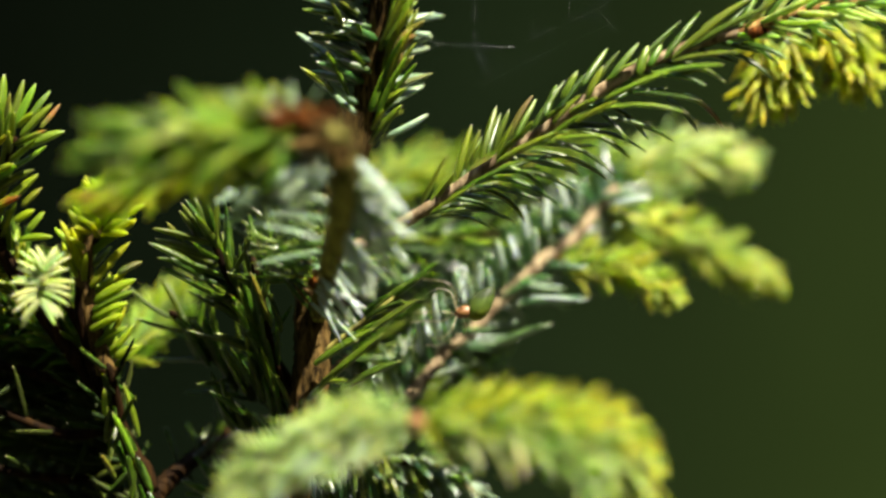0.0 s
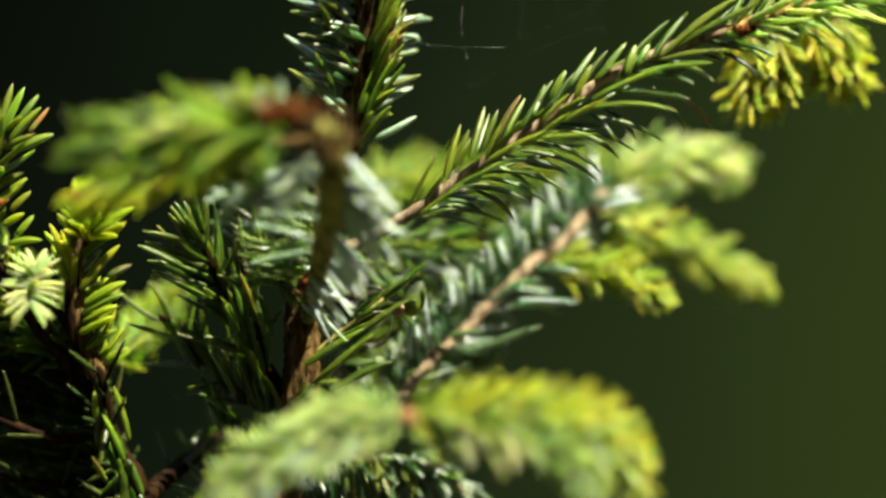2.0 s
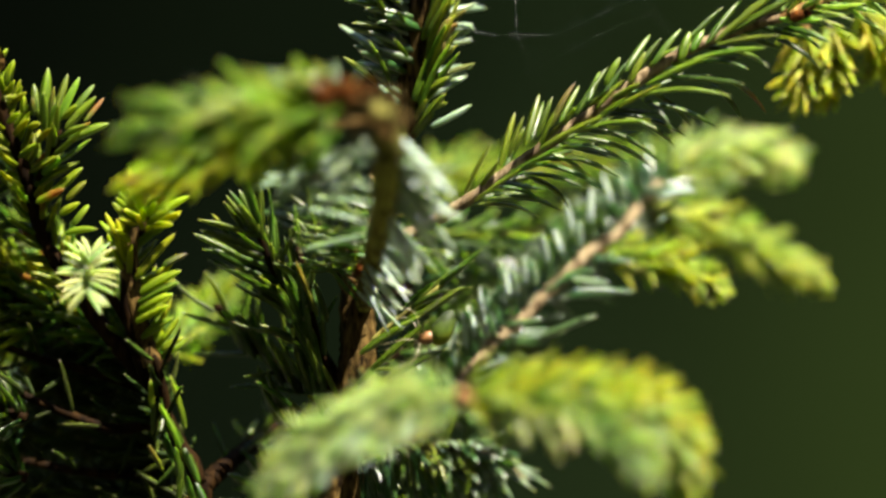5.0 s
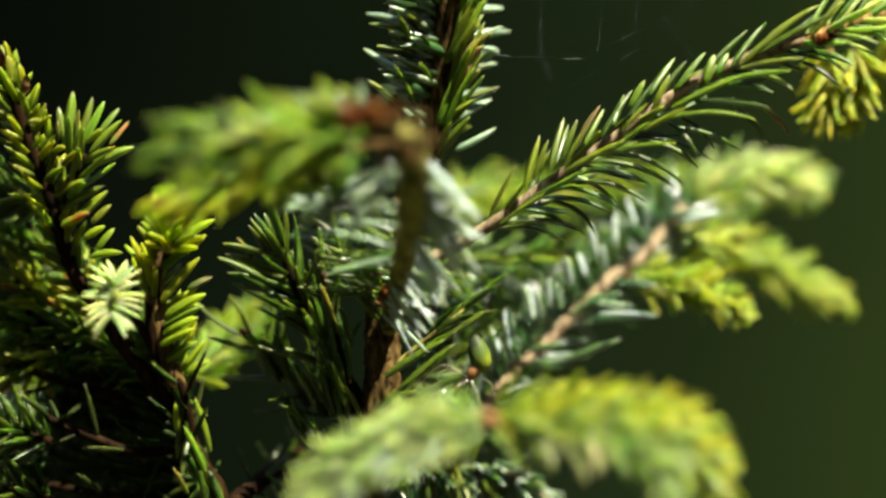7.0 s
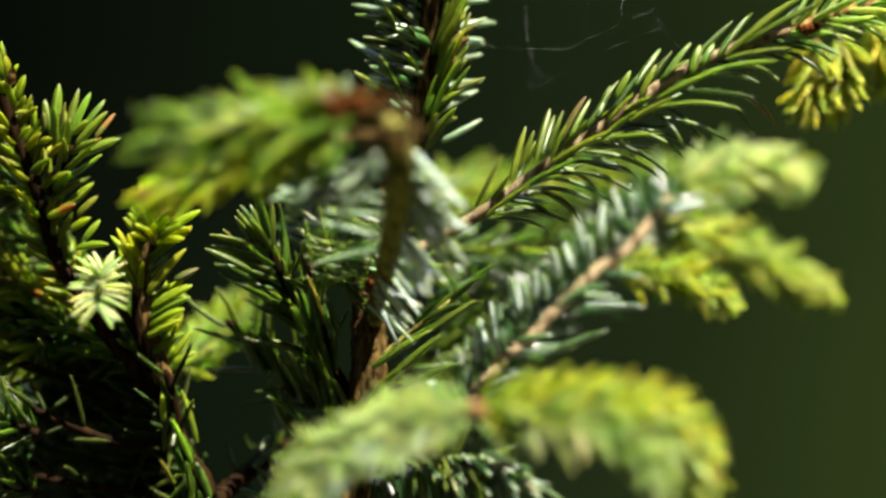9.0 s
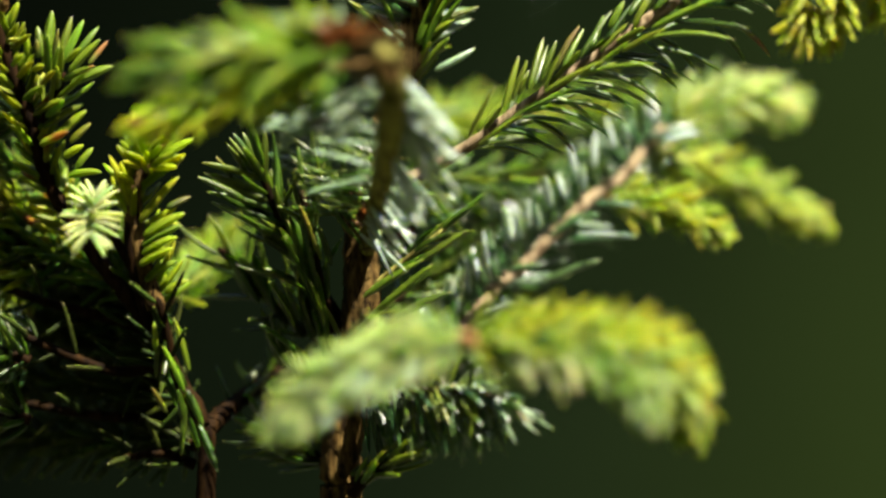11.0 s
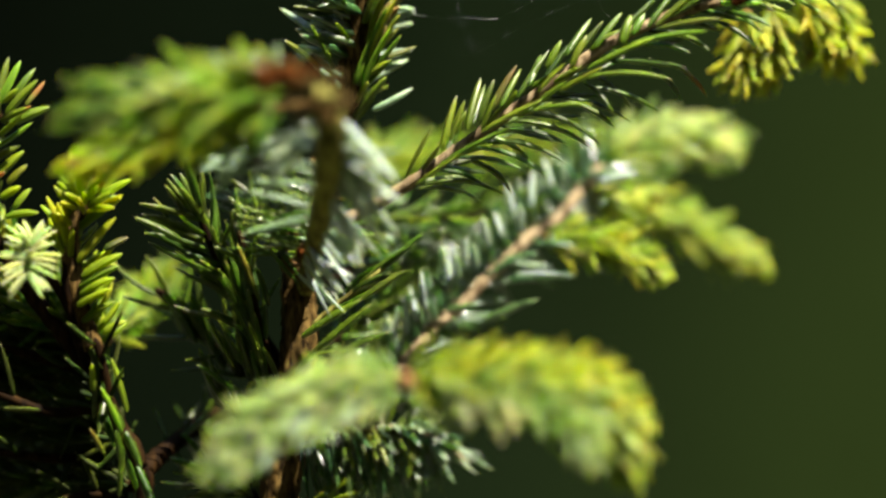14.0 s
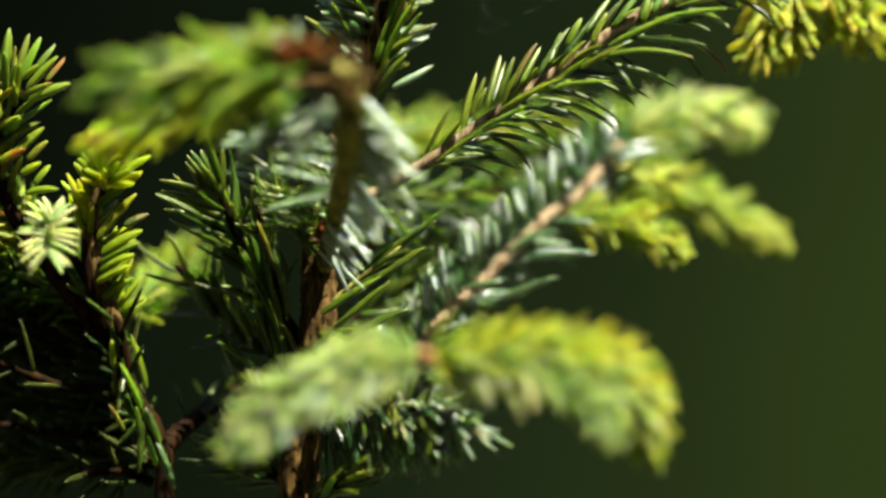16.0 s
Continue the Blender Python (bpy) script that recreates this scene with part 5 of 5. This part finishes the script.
blade(tuft_ob, (-70.3, -4.0, 453.4), (-74.9, -8.0, 455.7), 2.1, "gold", 0.02)
blade(tuft_ob, (-69.7, -3.0, 455.2), (-64.3, -6.0, 460.1), 2.1, "gold", 0.02)
blade(tuft_ob, (-70.7, -2.0, 457.2), (-69.3, -1.0, 463.4), 2.0, "gold", 0.02)
blade(tuft_ob, (-71.2, -5.0, 455.4), (-72.4, -9.0, 459.5), 1.8, "gold", 0.02)
blade(tuft_ob, (-69.9, -6.0, 454.2), (-67.4, -11.0, 457.0), 2.0, "gold", 0.02)
blade(tuft_ob, (-72.3, -4.0, 452.4), (-75.7, -8.0, 453.7), 2.0, "gold", 0.02)
blade(tuft_ob, (-69.2, -3.0, 452.2), (-64.0, -7.0, 452.5), 2.0, "gold", 0.02)
blade(tuft_ob, (-70.8, -5.0, 451.4), (-71.9, -10.0, 454.6), 1.7, "gold", 0.02)
blade(tuft_ob, (-73.6, -3.0, 448.8), (-76.9, -5.0, 451.4), 2.0, "gold", 0.02)
blade(edge, (-103.8, -3.0, 484.5), (-105.7, -6.0, 489.2), 2.1, "olive", 0.02)
blade(edge, (-100.0, -4.0, 478.3), (-95.7, -8.0, 481.1), 2.0, "olive", 0.02)
blade(edge, (-98.8, -4.0, 472.1), (-95.0, -8.0, 475.5), 2.1, "olive", 0.02)
blade(edge, (-97.6, -4.0, 467.2), (-93.3, -8.0, 469.9), 2.0, "olive", 0.02)
blade(edge, (-95.2, -3.0, 464.2), (-88.9, -5.0, 467.4), 2.1, "olive", 0.02)
blade(edge, (-94.0, -3.0, 457.4), (-87.7, -5.0, 460.3), 2.1, "olive", 0.02)
blade(edge, (-102.5, -4.0, 477.1), (-105.3, -8.0, 481.1), 2.0, "olive", 0.02)
blade(edge, (-100.0, -4.0, 469.7), (-103.7, -7.0, 473.2), 2.0, "olive", 0.02)
blade(back, (18.6, 36.0, 446.2), (16.0, 34.0, 451.8), 1.9, "gloss", 0.02)
blade(back, (12.4, 32.0, 438.5), (9.4, 30.0, 443.5), 1.9, "gloss", 0.02)
blade(back, (5.5, 26.0, 428.2), (3.2, 24.0, 433.7), 1.9, "gloss", 0.02)
blade(back, (23.0, 39.0, 450.6), (20.4, 37.0, 456.4), 1.9, "gloss", 0.02)
blade(back, (28.7, 42.0, 454.6), (27.2, 40.0, 459.3), 1.9, "gloss", 0.02)
blade(back, (6.8, 27.0, 430.8), (15.6, 24.0, 431.9), 1.7, "gloss", 0.02)
blade(back, (20.8, 34.0, 442.3), (28.4, 32.0, 443.5), 1.7, "gloss", 0.02)
# more of the far branch's white glints, as pale needles
blade(back, (7.3, 24.0, 439.8), (6.3, 19.0, 445.0), 1.5, "frost_glint", 0.02)
blade(back, (10.5, 24.0, 438.0), (9.3, 20.0, 443.4), 1.5, "frost_glint", 0.02)
blade(back, (14.7, 27.0, 439.8), (13.8, 23.0, 445.8), 1.5, "frost_glint", 0.02)
blade(back, (24.6, 33.0, 448.4), (24.1, 29.0, 454.8), 1.6, "frost_glint", 0.02)
blade(back, (34.7, 37.0, 459.4), (33.9, 34.0, 464.1), 1.7, "frost_glint", 0.02)
blade(back, (23.4, 27.0, 438.8), (35.2, 23.0, 438.2), 1.6, "frost_glint", 0.02)
blade(back, (42.6, 37.0, 459.9), (50.6, 33.0, 461.5), 2.1, "frost_glint", 0.02)
blade(back, (30.4, 32.0, 445.8), (31.9, 29.0, 447.7), 1.3, "frost_glint", 0.02)
blade(back, (42.3, 37.0, 454.3), (44.0, 34.0, 455.7), 1.3, "frost_glint", 0.02)
blade(back, (3.7, 20.0, 428.1), (2.7, 16.0, 432.3), 1.3, "frost_glint", 0.02)
blade(edge, (-95.6, 18.0, 422.1), (-103.8, 16.0, 426.5), 2.1, "green", 0.02)
blade(edge, (-94.4, 18.0, 424.8), (-102.0, 16.0, 431.1), 2.1, "green", 0.02)
blade(edge, (-98.1, 18.0, 418.1), (-104.7, 16.0, 421.8), 2.0, "green", 0.02)
blade(high, (-26.8, -56.0, 477.5), (-31.9, -60.0, 483.6), 2.0, "lush", 0.02)
blade(high, (-28.6, -57.0, 474.3), (-36.6, -60.0, 479.9), 2.0, "lush", 0.02)
blade(high, (-29.7, -57.0, 473.1), (-38.8, -62.0, 475.6), 1.9, "lush", 0.02)
blade(high, (-27.4, -56.0, 472.0), (-36.6, -60.0, 469.4), 1.9, "lush", 0.02)
blade(high, (-31.5, -57.0, 474.5), (-39.8, -60.0, 481.9), 2.0, "lush", 0.02)
blade(high, (-32.1, -57.0, 472.2), (-41.1, -62.0, 473.0), 1.9, "lush", 0.02)

# ---- the web and its spider ----
def silk_material():
    mat, nodes, links, bsdf = material("silk")
    bsdf.inputs["Base Color"].default_value = (0.75, 0.77, 0.8, 1)
    bsdf.inputs["Roughness"].default_value = 0.3
    return mat


SILK = silk_material()


def strand(points, thick, parent):
    """One taut thread, given in millimetres, with a few sticky droplets."""
    verts, faces = [], []
    line = [Vector(q) / 1000 for q in points]
    fine = []
    for a, b in zip(line, line[1:]):
        fine += [a.lerp(b, k / 14) for k in range(14)]
    fine.append(line[-1])
    rng = random.Random(round(fine[0].x * 1e6))
    for i, q in enumerate(fine):
        r = thick / 1000 * (2.6 if rng.random() < 0.16 else rng.uniform(0.4, 1.1))
        way = (fine[min(i + 1, len(fine) - 1)] - fine[max(i - 1, 0)]).normalized()
        side = way.orthogonal().normalized()
        up = side.cross(way)
        verts += [q + (side * math.cos(a) + up * math.sin(a)) * r for a in (0, 2.094, 4.189)]
        if i:
            o = 3 * i
            faces += [(o - 3 + k, o - 3 + (k + 1) % 3, o + (k + 1) % 3, o + k) for k in range(3)]
    return mesh_object("strand", verts, faces, SILK, parent)


web = tagged(new("spider_web"), "torn thin silvery web strung between spruce shoots", "web")
for points, thick in (
        (((-4.5, -0, 495.7), (3.9, 0, 494.1), (18.9, -0, 493.7)), 0.008),
        (((10.6, 0, 519.2), (10.1, 0, 498.9), (10.6, 0, 493.4), (13.4, 0, 487.6)), 0.0029),
        (((10.0, 0, 486.6), (11.8, 0, 485.1), (16.5, -0, 487.7), (29.3, -0, 494.5), (39.8, 0, 498.6)), 0.0029),
        (((18.9, -0, 493.7), (27.5, 0, 497.8), (37.3, 0, 502.2), (56.9, -0, 513.5)), 0.0027),
        (((37.3, 0, 502.2), (41.3, -0, 497.1), (44.5, 0, 492.4)), 0.0029),
        (((24.7, 2, 515.8), (22.6, 2, 495.3)), 0.0029),
        (((32.9, 2, 515.9), (30.6, 2, 499.6)), 0.0029)):
    strand(points, thick, web)


def spider_materials():
    made = {}
    mat, nodes, links, bsdf = material("green abdomen")
    coord = nodes.new("ShaderNodeTexCoord")
    apart = nodes.new("ShaderNodeSeparateXYZ")
    links.new(coord.outputs["Object"], apart.inputs[0])
    bands = nodes.new("ShaderNodeMapRange")
    bands.inputs[1].default_value, bands.inputs[2].default_value = -0.0028, 0.0028
    links.new(apart.outputs[2], bands.inputs[0])
    shade = ramp(nodes, [(0.0, (0.10, 0.13, 0.01)), (0.18, (0.14, 0.16, 0.014)), (0.36, (0.10, 0.13, 0.012)), (0.55, (0.05, 0.08, 0.010)), (0.9, (0.035, 0.055, 0.010)), (0.98, (0.02, 0.03, 0.01))])
    links.new(bands.outputs[0], shade.inputs[0])
    spots = node(nodes, "ShaderNodeTexNoise", Scale=1500.0, Detail=4.0)
    links.new(coord.outputs["Object"], spots.inputs["Vector"])
    links.new(mixed(nodes, links, 0.35, shade.outputs[0], spots.outputs[0], "OVERLAY"), bsdf.inputs["Base Color"])
    bsdf.inputs["Roughness"].default_value = 0.55
    bsdf.inputs["Specular IOR Level"].default_value = 0.15
    bsdf.inputs["Subsurface Weight"].default_value = 0.6
    bsdf.inputs["Subsurface Radius"].default_value = (0.8, 1.0, 0.2)
    bsdf.inputs["Subsurface Scale"].default_value = 0.002
    made["abdomen"] = mat
    for name, colour, rough in (("amber shell", (0.15, 0.065, 0.018), 0.5), ("pale leg", (0.22, 0.19, 0.10), 0.3), ("dark leg", (0.03, 0.03, 0.018), 0.4), ("eye", (0.01, 0.01, 0.01), 0.1)):
        mat, nodes, links, bsdf = material(name)
        coord = nodes.new("ShaderNodeTexCoord")
        spots = node(nodes, "ShaderNodeTexNoise", Scale=1800.0, Detail=3.0)
        links.new(coord.outputs["Object"], spots.inputs["Vector"])
        links.new(mixed(nodes, links, 0.4, colour, spots.outputs[0], "OVERLAY"), bsdf.inputs["Base Color"])
        bsdf.inputs["Roughness"].default_value = rough
        if name == "pale leg":
            bsdf.inputs["Transmission Weight"].default_value = 0.45
        made[name] = mat
    return made


def blob(name, centre, size, mat, parent, squeeze=0.0, tilt=0.0):
    bm = bmesh.new()
    bmesh.ops.create_uvsphere(bm, u_segments=28, v_segments=18, radius=1)
    turn = Matrix.Rotation(-radians(tilt), 4, "Y")
    for v in bm.verts:
        v.co.z *= 1 - squeeze * v.co.x
        v.co.y *= 1 - squeeze * v.co.x
        v.co = Vector((v.co.x * size[0], v.co.y * size[1], v.co.z * size[2])) / 1000
        v.co = turn @ v.co + Vector(centre) / 1000
    return part(name, bm, mat, parent)


def leg(points, mat, parent, name="leg"):
    """A jointed leg: tapered segments, thicker before each joint."""
    foot = Vector(points[0]) / 1000
    line = Line([tuple(1000 * (Vector(q) / 1000 - foot)) for q in points], 6)
    verts, faces, sides, rings = [], [], 6, 30
    for i in range(rings + 1):
        t = i / rings
        place, way, side, up = line.at(t)
        r = (0.16 - 0.11 * t) / 1000 * (1 + 0.25 * math.cos(t * 4 * 2 * math.pi))
        verts += [place + (side * math.cos(6.283 * k / sides) + up * math.sin(6.283 * k / sides)) * r for k in range(sides)]
        if i:
            faces += [((i - 1) * sides + k, (i - 1) * sides + (k + 1) % sides, i * sides + (k + 1) % sides, i * sides + k) for k in range(sides)]
    faces.append(tuple(range(len(verts) - sides, len(verts))))
    ob = mesh_object(name, verts, faces, mat, parent)
    ob.location = foot
    return ob


def build_spider():
    mats = spider_materials()
    ob = tagged(new("spider"), "small green orb spider with amber head and pale legs", "spider")
    blob("abdomen", (5.4, 0, 1.2), (4.2, 2.2, 2.3), mats["abdomen"], ob, 0.22, 46)
    blob("head", (1.2, 0, 0.1), (2.1, 1.5, 1.4), mats["amber shell"], ob, -0.12)
    for y in (-0.7, -0.3, 0.3, 0.7):
        blob("eye", (-0.65, y, 0.6), (0.2, 0.2, 0.2), mats["eye"], ob)
    legs = []
    for pts in (
            ((-0.3, -0.9, 0.8), (0.2, -2.2, 5.0), (-1.5, -2.4, 7.4), (-6.4, -2.0, 9.0)),
            ((-0.3, 0.9, 0.8), (-1.2, 2.4, 4.4), (-4.0, 2.8, 5.6), (-7.6, 2.2, 4.0)),
            ((-0.9, -0.9, 0.2), (-3.4, -2.8, 1.4), (-7.0, -3.0, 2.2), (-9.4, -2.4, 3.0)),
            ((-0.9, 0.9, 0.0), (-3.8, 2.8, -0.6), (-7.2, 3.0, 0.4), (-10.6, 2.6, 1.0)),
            ((-0.6, -0.9, -0.6), (-2.0, -2.8, -3.4), (-4.2, -3.2, -4.8), (-7.2, -2.4, -4.4)),
            ((-0.6, 0.9, -0.6), (-2.6, 2.8, -4.4), (-5.4, 3.0, -5.8), (-8.4, 2.4, -5.2)),
            ((0.6, -0.9, 0.6), (2.4, -3.6, 4.6), (5.6, -3.6, 5.6), (8.0, -2.4, 7.4)),
            ((0.5, 0.9, -0.6), (1.4, 2.6, -3.8), (0.0, 2.8, -6.0), (-1.6, 2.2, -8.0))):
        legs.append(leg(pts, mats["dark leg" if len(legs) == 6 else "pale leg"], ob))
    return ob, legs


spider, spider_legs = build_spider()


def motions():
    """The spider climbs along its thread, crosses to the needles by the trunk and slips down behind the near shoot."""
    stops = (
        (0.0, (7.4, -3, 435.7), 12), (0.5, (5.6, -3, 436.6), 10), (1.0, (6.8, -3, 435.2), 10), (1.5, (3.9, -3, 436.5), 12),
        (1.7, (-1.4, -1, 436.1), 20), (2.0, (-4.4, 3, 436.1), 22), (2.3, (-4.4, 1, 432.8), 20), (2.6, (-4.4, -3, 432.8), 18), (3.0, (-2.7, -4, 431.0), 22),
        (3.3, (-9.2, -4, 429.8), 10), (3.6, (-11.2, -4, 428.2), 10), (4.2, (-11.6, -4, 428.4), 12), (5.2, (-10.1, -5, 427.1), 18),
        (6.3, (-9.4, -5, 426.6), 25), (6.6, (-5.5, -6, 423.2), 45), (7.0, (-5.3, -6, 424.3), 58), (7.5, (-4.5, -6, 423.2), 45), (7.8, (-3.8, -8, 418.5), 15),
        (8.2, (-6.1, -8, 415.5), 12), (8.8, (-8.2, -8, 412.9), 10), (9.2, (-7.7, -8, 410.3), 8), (10.2, (-6.7, -10, 403.9), 10), (11.3, (-5.5, -10, 403.9), 10), (16.0, (-5.5, -10, 403.8), 10))
    walk(spider, [(t, pose(x / 1000, y / 1000, z / 1000, 0, -turn, 0)) for t, (x, y, z), turn in stops])
    for i, ob in enumerate(spider_legs):
        x, y, z = ob.location
        rows = []
        for k in range(41):
            t = k * 0.4
            swing = 9 * math.sin(2.6 * t + i * 1.9) * (1 if t < 9.6 else 0.2)
            rows.append((t, pose(x, y, z, 0.4 * swing, swing, 0)))
        walk(ob, rows)


motions()
